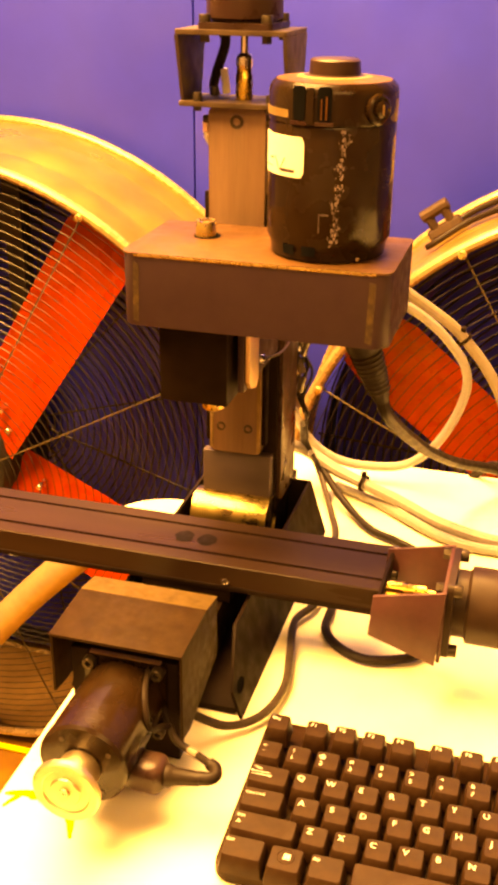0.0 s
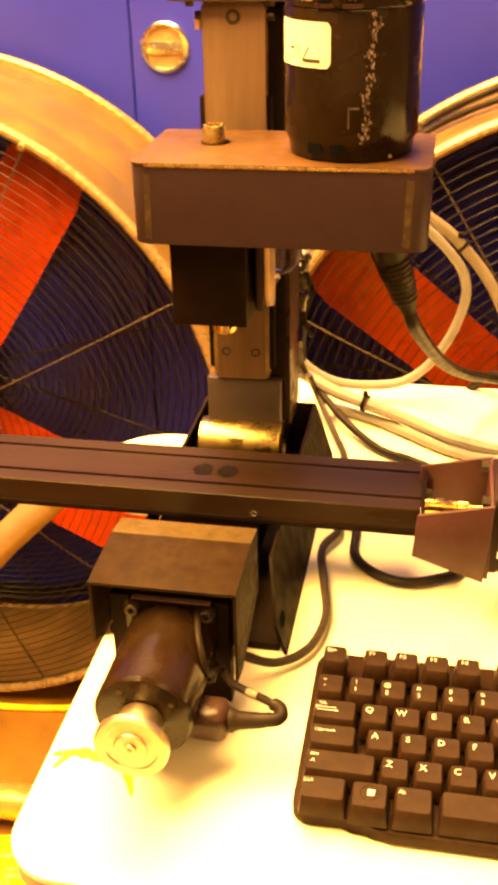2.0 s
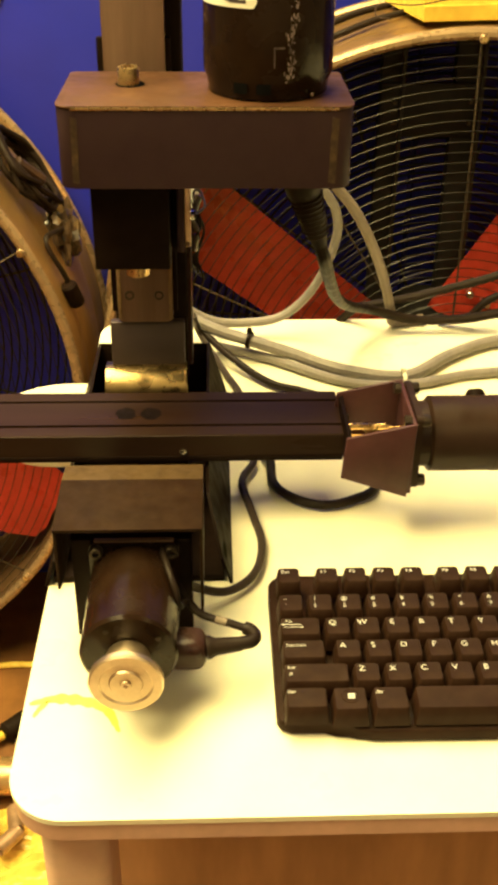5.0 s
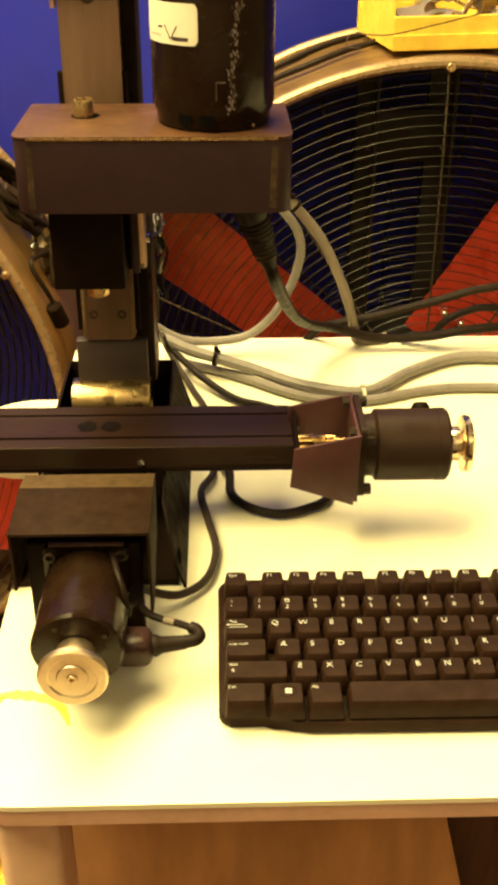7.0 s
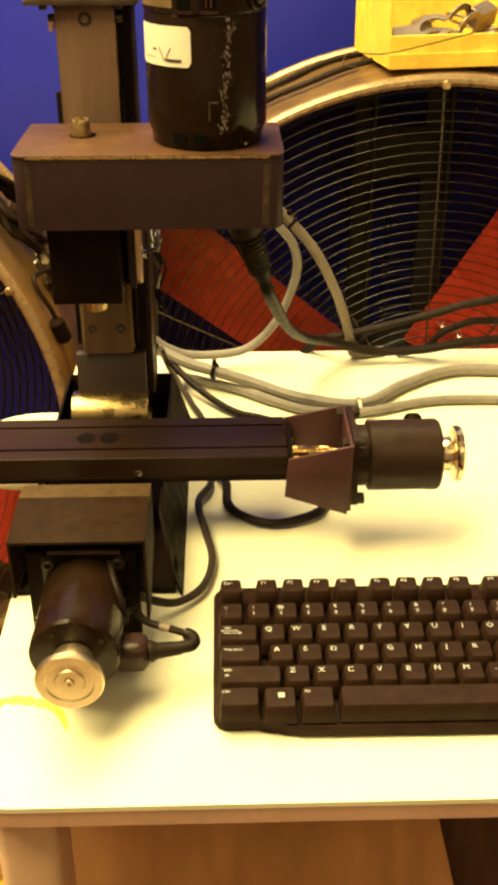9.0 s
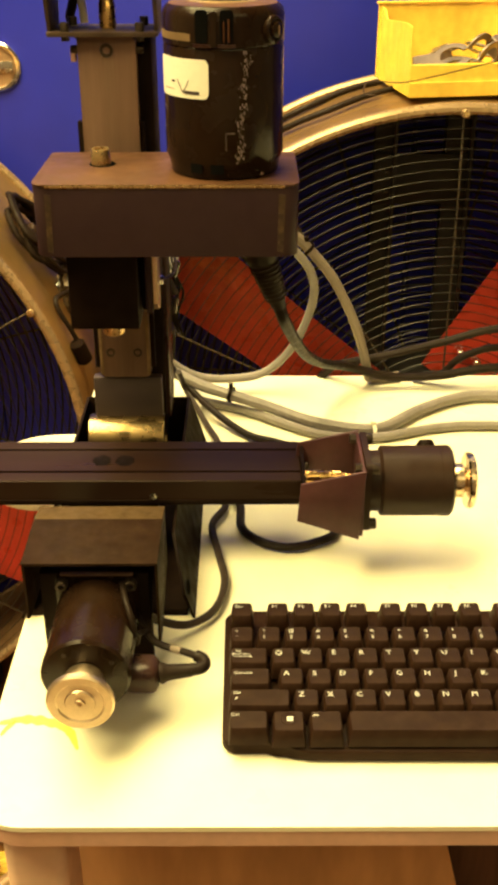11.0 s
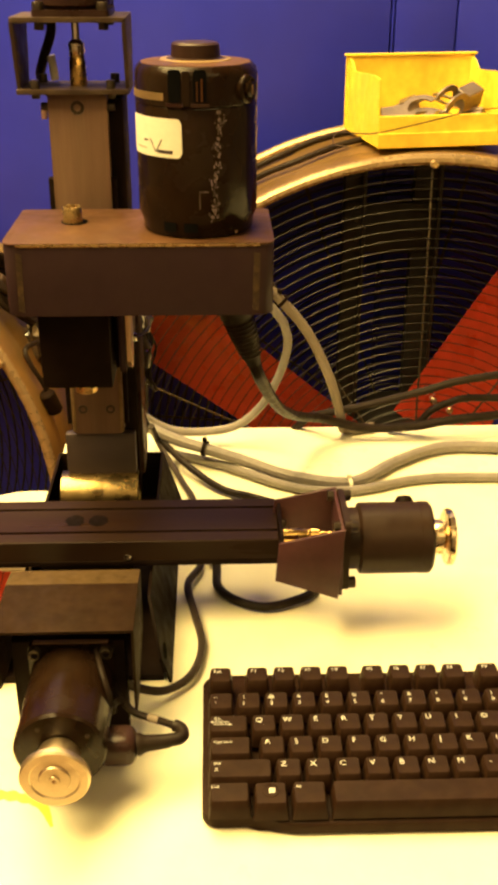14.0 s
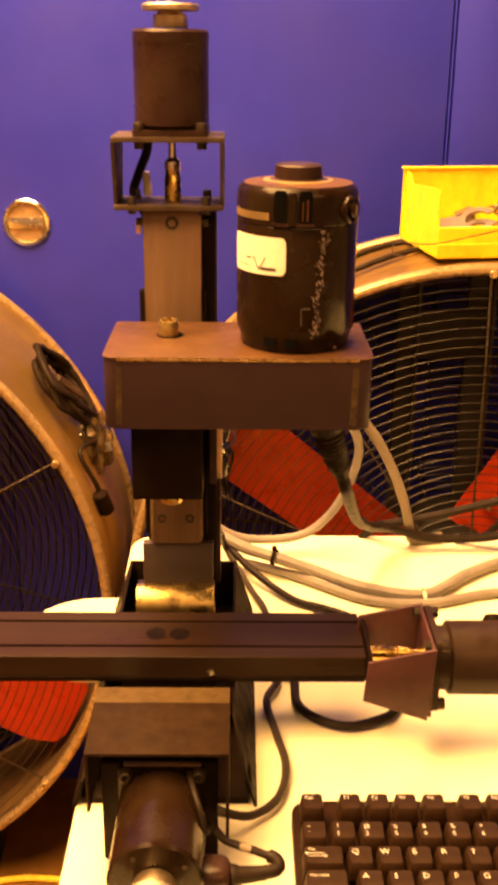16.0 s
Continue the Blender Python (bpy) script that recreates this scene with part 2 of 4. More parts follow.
def cable(points, r, steps=10, per=10, bm=None, wobble=0.0):
    bm = bm or bmesh.new()
    line = glide(points, per)
    u = None
    rings = []
    for i, p in enumerate(line):
        t = (line[min(i + 1, len(line) - 1)] - line[max(i - 1, 0)]).normalized()
        u = t.orthogonal().normalized() if u is None else (u - t * u.dot(t)).normalized()
        v = t.cross(u)
        rr = r * (1 + wobble * noise.noise(p * 60))
        rings.append([bm.verts.new(p + (u * math.cos(k * math.tau / steps) + v * math.sin(k * math.tau / steps)) * rr) for k in range(steps)])
    for a, b in zip(rings, rings[1:]):
        for k in range(steps):
            bm.faces.new((a[k], a[(k + 1) % steps], b[(k + 1) % steps], b[k]))
    bm.faces.new(rings[0])
    bm.faces.new(rings[-1])
    return bm


def slab(outline, low, high, axis="z", bevel=0.0, bm=None):
    """A flat outline given thickness along an axis; outline in the other two axes, in order."""
    bm = bm or bmesh.new()

    def at(a, b, c):
        return {"z": (a, b, c), "y": (a, c, b), "x": (c, a, b)}[axis]

    lo = [bm.verts.new(at(a, b, low)) for a, b in outline]
    hi = [bm.verts.new(at(a, b, high)) for a, b in outline]
    f1, f2 = bm.faces.new(lo), bm.faces.new(hi[::-1])
    for i in range(len(lo)):
        j = (i + 1) % len(lo)
        bm.faces.new((lo[i], hi[i], hi[j], lo[j]))
    if bevel:
        bmesh.ops.bevel(bm, geom=list({e for f in (f1, f2) for e in f.edges}), offset=bevel, segments=2, affect="EDGES", profile=0.5)
    return bm


def rounded(x0, x1, y0, y1, r, n=6):
    """The outline of a rectangle with round corners; r may be four radii from x0,y0 round."""
    rs = r if isinstance(r, (tuple, list)) else (r,) * 4
    pts = []
    for (cx, cy, s), rr in zip(((x0, y0, 180), (x1, y0, 270), (x1, y1, 0), (x0, y1, 90)), rs):
        ox, oy = cx + (rr if cx == x0 else -rr), cy + (rr if cy == y0 else -rr)
        for k in range(n + 1):
            a = radians(s + 90 * k / n)
            pts.append((ox + rr * math.cos(a), oy + rr * math.sin(a)))
    return pts


def cap_screw(p, axis, r=0.0042, h=0.005, mat=None, parent=None, name="cap_screw"):
    """Socket-head screw with its recess, head standing out along axis from p."""
    k = r * 0.52
    bm = lathe([(0, h * 0.45), (k, h * 0.45), (k, h), (r * 0.88, h), (r, h * 0.85), (r, 0), (0, 0)], p, axis, 14)
    return part(name, bm, mat or M_SCREW, parent)


# ---- the room ----
T = 0.75        # table top
FLOOR = -0.15
WALL = 1.24
solo("floor", slab([(-3.2, -3.2), (3.2, -3.2), (3.2, WALL + 0.1), (-3.2, WALL + 0.1)], FLOOR - 0.1, FLOOR), M_FLOOR, "dirty brown concrete workshop floor", "floor", "structure")
edges = [-3.2, -0.489, 0.260, 0.266, 0.366, 3.2]
for i, (a, b) in enumerate(zip(edges, edges[1:])):
    solo("wall_panel_%d" % (i + 1), box(a + 0.0015, b - 0.0015, WALL, WALL + 0.04, FLOOR, 3.0, 0.0012), M_WALL, "blue painted steel wall panel with narrow seams", "wall", "structure")
solo("wall_north", box(-3.2, 3.2, WALL + 0.042, WALL + 0.1, FLOOR, 3.0, 0), M_SEAM, "dark backing behind the blue panels", "wall", "structure")
solo("wall_south", box(-3.2, 3.2, -3.3, -3.2, FLOOR, 3.0, 0), M_ROOM, "plain painted wall", "wall", "structure")
solo("wall_west", box(-3.3, -3.2, -3.3, WALL + 0.1, FLOOR, 3.0, 0), M_ROOM, "plain painted wall", "wall", "structure")
solo("wall_east", box(3.2, 3.3, -3.3, WALL + 0.1, FLOOR, 3.0, 0), M_ROOM, "plain painted wall", "wall", "structure")
solo("ceiling", box(-3.3, 3.3, -3.3, WALL + 0.1, 3.0, 3.1, 0), M_ROOM, "plain painted ceiling", "ceiling", "structure")

# round flush latch on the blue wall
latch = thing("door_latch", (-0.433, WALL, 0.985), "round chrome flush latch on blue steel panel", "latch")
part("ring", lathe([(0.040, 0), (0.040, -0.004), (0.037, -0.007), (0.033, -0.006), (0.031, -0.002), (0.031, 0)], (-0.433, WALL, 0.985), (0, 1, 0), 40), M_BRIGHT, latch, "chrome ring")
part("dish", lathe([(0, -0.001), (0.031, -0.001), (0.031, 0.0)], (-0.433, WALL, 0.985), (0, 1, 0), 32), M_SPOKE, latch, "cream dished plate")
part("pull", slab(rounded(-0.433 - 0.028, -0.433 + 0.028, 0.985 - 0.009, 0.985 + 0.009, 0.004), WALL - 0.006, WALL - 0.0015, "y", 0.001), M_BRIGHT, latch)

# ---- table ----
X0, X1, Y0, Y1 = -0.193, 1.05, -0.124, 0.529
table = thing("table", (0.43, 0.2, FLOOR), "white laminate work table with pale steel legs", "table")
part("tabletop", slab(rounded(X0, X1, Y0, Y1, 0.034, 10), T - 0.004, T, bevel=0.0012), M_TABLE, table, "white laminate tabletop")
part("edge_band", slab(rounded(X0 + 0.0008, X1 - 0.0008, Y0 + 0.0008, Y1 - 0.0008, 0.034, 10), T - 0.017, T - 0.0042, bevel=0.001), M_EDGE, table, "beige edge of the tabletop")
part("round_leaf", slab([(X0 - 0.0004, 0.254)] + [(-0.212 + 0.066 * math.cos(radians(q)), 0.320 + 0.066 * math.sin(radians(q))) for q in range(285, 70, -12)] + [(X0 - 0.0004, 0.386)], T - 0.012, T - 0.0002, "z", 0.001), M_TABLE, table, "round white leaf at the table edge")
for x in (X0 + 0.014, X1 - 0.054):
    for y in (Y0 + 0.02, Y1 - 0.075):
        part("leg", slab(rounded(x, x + 0.040, y, y + 0.052, 0.009), FLOOR, T - 0.0172, "z", 0.001), M_LEG, table)
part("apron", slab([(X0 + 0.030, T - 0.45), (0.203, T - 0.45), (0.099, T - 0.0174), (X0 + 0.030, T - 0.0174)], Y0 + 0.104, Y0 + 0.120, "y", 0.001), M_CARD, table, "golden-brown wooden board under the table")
part("apron", box(X0 + 0.060, X1 - 0.056, Y0 + 0.150, Y0 + 0.166, T - 0.45, T - 0.0174, 0.001), M_WOODD, table, "dark brown wooden board under the table")
part("apron", box(X0 + 0.056, X1 - 0.056, Y1 - 0.05, Y1 - 0.032, T - 0.12, T - 0.0174, 0.001), M_WOODD, table, "dark wooden back rail")


def stain(points, width, name="stain"):
    """A dried, uneven streak on the tabletop."""
    bm = bmesh.new()
    line = glide(points, 8)
    sides = []
    for i, p in enumerate(line):
        t = (line[min(i + 1, len(line) - 1)] - line[max(i - 1, 0)]).normalized()
        n = Vector((-t.y, t.x, 0))
        w = width * (0.55 + 0.9 * abs(noise.noise(p * 120))) * min(1, 0.35 + 3 * min(i, len(line) - 1 - i) / len(line))
        sides.append((bm.verts.new(p + n * w), bm.verts.new(p - n * w)))
    for (a, b), (c, d) in zip(sides, sides[1:]):
        bm.faces.new((a, b, d, c))
    for f in list(bm.faces):
        f.normal_update()
        if f.normal.z < 0:
            f.normal_flip()
    bmesh.ops.solidify(bm, geom=bm.faces[:], thickness=0.0002)
    return part(name, bm, M_STAIN, table, "dried yellow stain")


stain([(-0.190, -0.036, T + 0.0003), (-0.175, -0.032, T + 0.0003), (-0.158, -0.034, T + 0.0003), (-0.142, -0.042, T + 0.0003), (-0.133, -0.060, T + 0.0003)], 0.0048)
stain([(-0.186, -0.047, T + 0.0003), (-0.183, -0.040, T + 0.0003), (-0.178, -0.033, T + 0.0003)], 0.0025)

# ---- milling machine ----
CX = -0.130
mill = thing("milling_machine", (CX, 0.2, T), "small black desktop milling machine with three stepper motors", "milling machine")


def stepper(o, axis, up, length, body_mat, name, wheel_mat, gap=0.013, r=0.0285, neck=0.0065):
    """A round stepper on its square flange: o is the flange's front centre, axis points from flange to tail."""
    a, u = Vector(axis), Vector(up)
    v = a.cross(u)
    o = Vector(o)
    body = part(name, lathe([(0, 0.0045), (r - 0.0035, 0.0045), (r - 0.0035, neck - 0.001), (r - 0.001, neck), (r, neck + 0.001), (r, length * 0.86), (r + 0.0003, length * 0.865), (r + 0.0003, length - 0.002), (r - 0.0013, length), (0.012, length), (0, length)], o, a, 56), body_mat, mill)
    bm = bmesh.new()
    pts = rounded(-0.0285, 0.0285, -0.0285, 0.0285, 0.004, 4)
    lo = [bm.verts.new(o + u * p + v * q) for p, q in pts]
    hi = [bm.verts.new(o + u * p + v * q + a * 0.0045) for p, q in pts]
    bm.faces.new(lo), bm.faces.new(hi)
    for i in range(len(lo)):
        bm.faces.new((lo[i], lo[(i + 1) % len(lo)], hi[(i + 1) % len(lo)], hi[i]))
    part("flange", bm, body_mat, body)
    for p in (-0.0236, 0.0236):
        for q in (-0.0236, 0.0236):
            cap_screw(o + u * p + v * q + a * 0.0045, a, 0.0044, 0.0055, M_SCREW, body)
    for k in range(4):
        t = k * math.tau / 4 + 0.6
        part("rivet", rod(o + a * (length - 0.0005) + (u * math.cos(t) + v * math.sin(t)) * (r - 0.007), o + a * (length + 0.0007) + (u * math.cos(t) + v * math.sin(t)) * (r - 0.007), 0.0016, 8), M_SCREW, body)
    tail = o + a * length
    part("shaft", rod(tail - a * 0.001, tail + a * (gap + 0.006), 0.0032, 14), M_BRIGHT, body)
    wheel = part("handwheel", lathe([(0.0033, 0.001), (0.0125, 0.001), (0.0130, 0.002), (0.0130, gap * 0.78), (0.0100, gap * 0.82), (0.0090, gap), (0.0200, gap), (0.0213, gap + 0.001), (0.0213, gap + 0.0040), (0.0202, gap + 0.0052), (0.0155, gap + 0.0050), (0.0145, gap + 0.0040), (0.0098, gap + 0.0040), (0.0090, gap + 0.0052), (0.0033, gap + 0.0052)], tail, a, 48), wheel_mat, body, "turned aluminium handwheel")
    part("hub_screw", lathe([(0, gap + 0.0045), (0.0016, gap + 0.0045), (0.0016, gap + 0.0064), (0.0030, gap + 0.0064), (0.0033, gap + 0.0058), (0.0033, gap + 0.003)], tail, a, 12), wheel_mat, wheel)
    return body


# bed: a folded sheet tray with sloping sides and slotted feet
part("bed", box(-0.158, -0.100, 0.075, 0.40, T + 0.0065, T + 0.045, 0.002), M_BLACK, mill)
for s in (-1, 1):
    def across(k, off=0.0):
        return (CX + 0.001 + s * (0.0670 - 0.0165 * k + off), T + 0.0525 * k)
    bm = bmesh.new()
    rim_pts = [(0.079, 0.0), (0.362, 0.0), (0.362, 1.0), (0.118, 1.0), (0.079, 0.42)]
    rings = []
    for off in (0.0, -0.0022):
        rings.append([bm.verts.new((across(k, off)[0], y, across(k, off)[1])) for y, k in rim_pts])
    bm.faces.new(rings[0]), bm.faces.new(rings[1])
    for k in range(5):
        bm.faces.new((rings[0][k], rings[0][(k + 1) % 5], rings[1][(k + 1) % 5], rings[1][k]))
    side = part("bed_side", bm, M_BLACK, mill, "sloping black sheet side of the bed")
    for off in (0.0004, -0.0026):
        bm = bmesh.new()
        bm.faces.new([bm.verts.new((across(k, off)[0], 0.0935 + 0.0085 * math.cos(a), across(k, off)[1])) for a, k in [(q * math.tau / 16, 0.36 + 0.09 * math.sin(q * math.tau / 16)) for q in range(16)]])
        part("slot", bm, M_SEAM, side)
part("bed_back", slab([(-0.196, T), (-0.062, T), (-0.0785, T + 0.0525), (-0.1795, T + 0.0525)], 0.3625, 0.3650, "y", 0.0005), M_BLACK, mill)
part("bed_floor", box(-0.190, -0.068, 0.082, 0.360, T, T + 0.006, 0.001), M_BLACK, mill)

# cross beam with two long grooves
by0, by1, bz0, bz1 = 0.1115, 0.174, 0.8335, 0.853
prof = [(by0, bz0), (by1, bz0), (by1, bz1)]
for g in (0.1605, 0.1255):
    prof += [(g + 0.0016, bz1), (g + 0.0016, bz1 - 0.0045), (g - 0.0016, bz1 - 0.0045), (g - 0.0016, bz1)]
prof += [(by0 + 0.0008, bz1), (by0, bz1 - 0.0008)]
beam = part("cross_beam", slab(prof, -0.62, 0.0165, "x"), M_BEAM, mill, "black anodised cross beam with two long grooves")
part("beam_lip", box(-0.62, 0.0165, by0 - 0.0012, by0 + 0.0005, bz0 - 0.001, bz0 + 0.003, 0.0004), M_BLACK, beam)
cap_screw((-0.0955, by0, 0.8395), (0, -1, 0), 0.0028, 0.0014, M_BRIGHT, beam)
for x in (-0.137, -0.119):
    bm = bmesh.new()
    ring = [bm.verts.new((x + (0.0075 + 0.0018 * noise.noise(Vector((x * 90, k, 0)))) * math.cos(k * math.tau / 18), 0.1425 + (0.0085 + 0.0016 * noise.noise(Vector((k, x * 70, 3)))) * math.sin(k * math.tau / 18), bz1 + 0.0002)) for k in range(18)]
    bm.faces.new(ring)
    part("oil_mark", bm, M_OIL, beam, "dark oily thumb mark")
part("saddle", box(-0.166, -0.094, 0.153, 0.214, T + 0.046, 0.8088, 0.001), M_BLACK, mill)

# end bracket: two flared cheeks and an end plate
brk = part("bracket", box(0.0597, 0.0622, 0.0893, 0.1502, 0.8175, 0.8735, 0.0005), M_BRK, mill, "purple-brown flared motor bracket")
for y0 in (0.0865, 0.1505):
    part("cheek", slab([(0.0128, 0.8325), (0.0590, 0.8160), (0.0624, 0.8745), (0.0150, 0.8637)], y0, y0 + 0.0025, "y", 0.0005), M_BRK, brk)
part("foot_plate", box(0.0168, 0.0195, 0.0893, 0.1502, 0.834, 0.862, 0.0005), M_BLACK, brk)
for y in (0.1455, 0.097):
    cap_screw((0.0196, y, 0.846), (1, 0, 0), 0.0036, 0.004, M_SCREW, brk)
for y in (0.120 - 0.0236, 0.120 + 0.0236):
    for z in (0.848 - 0.0236, 0.848 + 0.0236):
        part("nut", rod((0.0596, y, z), (0.0548, y, z), 0.0042, 6), M_SCREW, brk)
part("coupling", lathe([(0, 0), (0.0055, 0), (0.0055, 0.016), (0.0048, 0.017), (0.0048, 0.020), (0.0058, 0.021), (0.0058, 0.027), (0.003, 0.028), (0.003, 0.04), (0, 0.04)], (0.0196, 0.1205, 0.851), (1, 0, 0), 24), M_BRASS, brk, "brass shaft coupling")
side_motor = stepper((0.0624, 0.120, 0.848), (1, 0, 0), (0, 0, 1), 0.0676, M_SATIN, "side_motor", M_WHEELB, 0.0118, 0.0267, 0.0138)
part("cable_gland", lathe([(0, 0), (0.007, 0), (0.007, 0.004), (0.005, 0.007), (0, 0.007)], (0.113, 0.1385, 0.865), (0, 0.6, 0.8), 16), M_BLACK, side_motor)

# the cross slide's place and size on the saddle
slide = Matrix.Translation((0.0037, 0.0342, -0.0745)) @ Matrix.Scale(1.06, 4)
for piece in (beam, brk, side_motor):
    for ob in [piece] + list(piece.children_recursive):
        ob.data.transform(slide)

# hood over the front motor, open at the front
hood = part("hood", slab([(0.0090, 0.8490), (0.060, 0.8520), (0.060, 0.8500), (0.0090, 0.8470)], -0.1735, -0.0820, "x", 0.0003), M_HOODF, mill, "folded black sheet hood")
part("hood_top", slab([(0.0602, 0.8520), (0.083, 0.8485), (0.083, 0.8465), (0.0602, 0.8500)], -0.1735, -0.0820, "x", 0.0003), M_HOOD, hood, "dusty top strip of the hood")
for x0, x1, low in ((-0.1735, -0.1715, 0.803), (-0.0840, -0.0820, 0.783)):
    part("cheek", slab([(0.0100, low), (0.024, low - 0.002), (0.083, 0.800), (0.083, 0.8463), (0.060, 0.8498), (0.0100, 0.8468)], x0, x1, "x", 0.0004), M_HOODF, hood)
part("motor_plate", box(-0.1655, -0.0895, 0.023, 0.033, T + 0.003, 0.8315, 0.001), M_BLACK, mill)
front_motor = stepper((CX + 0.0048, 0.0228, 0.8035), (0, -1, 0), (0, 0, 1), 0.0745, M_GLOSS, "front_motor", M_ALU, 0.0190)

# thin pale strip that draws the bright line along the flange's upper edge
part("flange_shim", box(-0.1500, -0.1004, 0.0186, 0.0226, 0.8322, 0.8331, 0.0002), M_STEEL, mill, "pale strip drawn as the highlight on the flange's top edge")

# column
part("column", box(-0.1525, -0.0960, 0.2975, 0.345, 0.80, 1.142, 0.002), M_BLACK, mill)
part("column_cheek", slab(rounded(0.300, 0.352, 0.81, 1.02, 0.008), -0.0958, -0.0925, "x", 0.0006), M_BROWNM, mill, "dark brown column cheek plate")
plate = part("column_plate", slab(rounded(-0.1525, -0.1075, 0.860, 1.146, 0.004), 0.2855, 0.2970, "y", 0.001), M_STEEL, mill, "grey steel column face plate")
for x in (-0.1548, -0.1058):
    part("rail", box(x - 0.0022, x + 0.0022, 0.2885, 0.2965, 0.868, 1.082, 0.0008), M_BLACK, plate)
part("screw", lathe([(0.0, 0.0018), (0.0024, 0.0018), (0.0028, 0.0), (0.0052, -0.0003), (0.0056, 0.0008), (0.0056, 0.002)], (CX, 0.2852, 1.136), (0, 1, 0), 16), M_SCREW, plate)
for x in (-0.1507, -0.1093):
    part("edge_strip", box(x - 0.0014, x + 0.0014, 0.2849, 0.2856, 0.8625, 1.010, 0.0002), M_LEDGE, plate, "golden worn edge strip")
for x in (-0.1425, -0.1185):
    part("screw", lathe([(0.0, 0.0014), (0.0020, 0.0014), (0.0024, -0.0002), (0.0038, -0.0004), (0.0042, 0.0006), (0.0042, 0.002)], (x, 0.2853, 0.8835), (0, 1, 0), 14), M_SCREW, plate)
    part("screw", rod((x, 0.292, 0.8600), (x, 0.292, 0.8565), 0.0026, 10), M_SCREW, plate)
part("lower_plate", box(-0.1600, -0.0985, 0.2875, 0.2972, 0.795, 0.8585, 0.0015), M_DULL, mill)
part("roll_guard", lathe([(0.0220, 0), (0.0220, 0.068), (0.0202, 0.068), (0.0202, 0)], (-0.1655, 0.288, 0.7975), (1, 0, 0), 40, True), M_ROLL, mill, "rolled brassy steel way guard")
part("foot_block", box(-0.158, -0.098, 0.320, 0.3615, T + 0.0455, 0.86, 0.002), M_BLACK, mill)
for x, d in ((-0.1074, 1), (-0.1526, -1)):
    cap_screw((x, 0.2915, 1.136), (d, 0, 0), 0.0034, 0.0055, M_SCREW, plate)
part("limit_switch", box(-0.1585, -0.1545, 0.289, 0.297, 1.127, 1.138, 0.0008), M_EDGE, plate, "small pale limit switch")

# top bracket and motor
frame_part = part("top_bracket", slab(rounded(-0.1745, -0.0895, 0.278, 0.334, 0.003), 1.1465, 1.1500, "z", 0.0005), M_BRKD, mill, "dark folded steel motor bracket")
part("bracket_top", slab(rounded(-0.1745, -0.0895, 0.272, 0.338, 0.003), 1.1975, 1.2010, "z", 0.0005), M_BRKD, frame_part)
for x0, x1 in ((-0.1745, -0.1715), (-0.0925, -0.0895)):
    part("bracket_side", slab([(0.285, 1.1502), (0.327, 1.1502), (0.338, 1.1973), (0.272, 1.1973)], x0, x1, "x", 0.0004), M_BRKD, frame_part)
for x in (-0.1605, -0.1035):
    for y in (0.284, 0.326):
        cap_screw((x, y, 1.1500), (0, 0, 1), 0.0036, 0.0065, M_SCREW, frame_part)
        part("nut", rod((x, y, 1.1464), (x, y, 1.1432), 0.0036, 6), M_SCREW, frame_part)
for x in (CX - 0.0236, CX + 0.0236):
    for y in (0.305 - 0.0236, 0.305 + 0.0236):
        part("nut", rod((x, y, 1.1974), (x, y, 1.1920), 0.0040, 6), M_SCREW, frame_part)
part("coupling", lathe([(0, 0), (0.0065, 0), (0.0065, 0.018), (0.0058, 0.019), (0.0058, 0.0225), (0, 0.0225)], (CX, 0.305, 1.1502), (0, 0, 1), 24), M_BRASS, frame_part, "brass shaft coupling")
part("coupling_clamp", lathe([(0, 0), (0.0056, 0), (0.0062, 0.002), (0.0062, 0.008), (0.0045, 0.010), (0.003, 0.011), (0.003, 0.026), (0, 0.026)], (CX, 0.305, 1.1728), (0, 0, 1), 20), M_BRIGHT, frame_part)
top_motor = stepper((CX, 0.305, 1.2012), (0, 0, 1), (1, 0, 0), 0.0755, M_BROWNM, "top_motor", M_ALU, 0.0125)
part("motor_lead", cable([(-0.150, 0.322, 1.1968), (-0.152, 0.325, 1.185), (-0.160, 0.328, 1.165), (-0.163, 0.336, 1.150), (-0.150, 0.350, 1.12), (-0.135, 0.352, 1.06), (-0.13, 0.352, 0.95), (-0.12, 0.352, 0.87)], 0.0038), M_BLACKCABLE, top_motor)
part("clear_sleeve", cable([(-0.153, 0.3265, 1.170), (-0.152, 0.328, 1.160), (-0.1515, 0.329, 1.1515)], 0.0032), M_CLEAR, top_motor)

# belt housing
HX0, HX1, HY0, HY1, HZ0, HZ1 = -0.1705, 0.0145, 0.1455, 0.2440, 1.0165, 1.0665
bm = slab(rounded(HX0, HX1, HY0, HY1, (0.010, 0.010, 0.003, 0.003), 6), HZ0, HZ1 - 0.0004, "z", 0.0006)
housing = part("belt_housing", bm, M_BOX, mill, "dark steel belt housing with worn edges")
part("housing_lid", slab(rounded(HX0 - 0.0002, HX1 + 0.0002, HY0 - 0.0004, HY1, (0.009, 0.009, 0.003, 0.003), 6), HZ1 - 0.0002, HZ1 + 0.0014, "z", 0.0005), M_LID, housing, "brownish dusty steel lid")
for x0, x1 in ((HX0 + 0.0085, HX0 + 0.0135), (HX1 - 0.0150, HX1 - 0.0095)):
    part("worn_streak", slab([(x0, HZ0 + 0.004), (x1 - 0.001, HZ0 + 0.003), (x1, HZ1 - 0.006), (x0 + 0.001, HZ1 - 0.005)], HY0 - 0.0002, HY0 + 0.001, "y"), M_WORN, housing, "rubbed brassy streak")
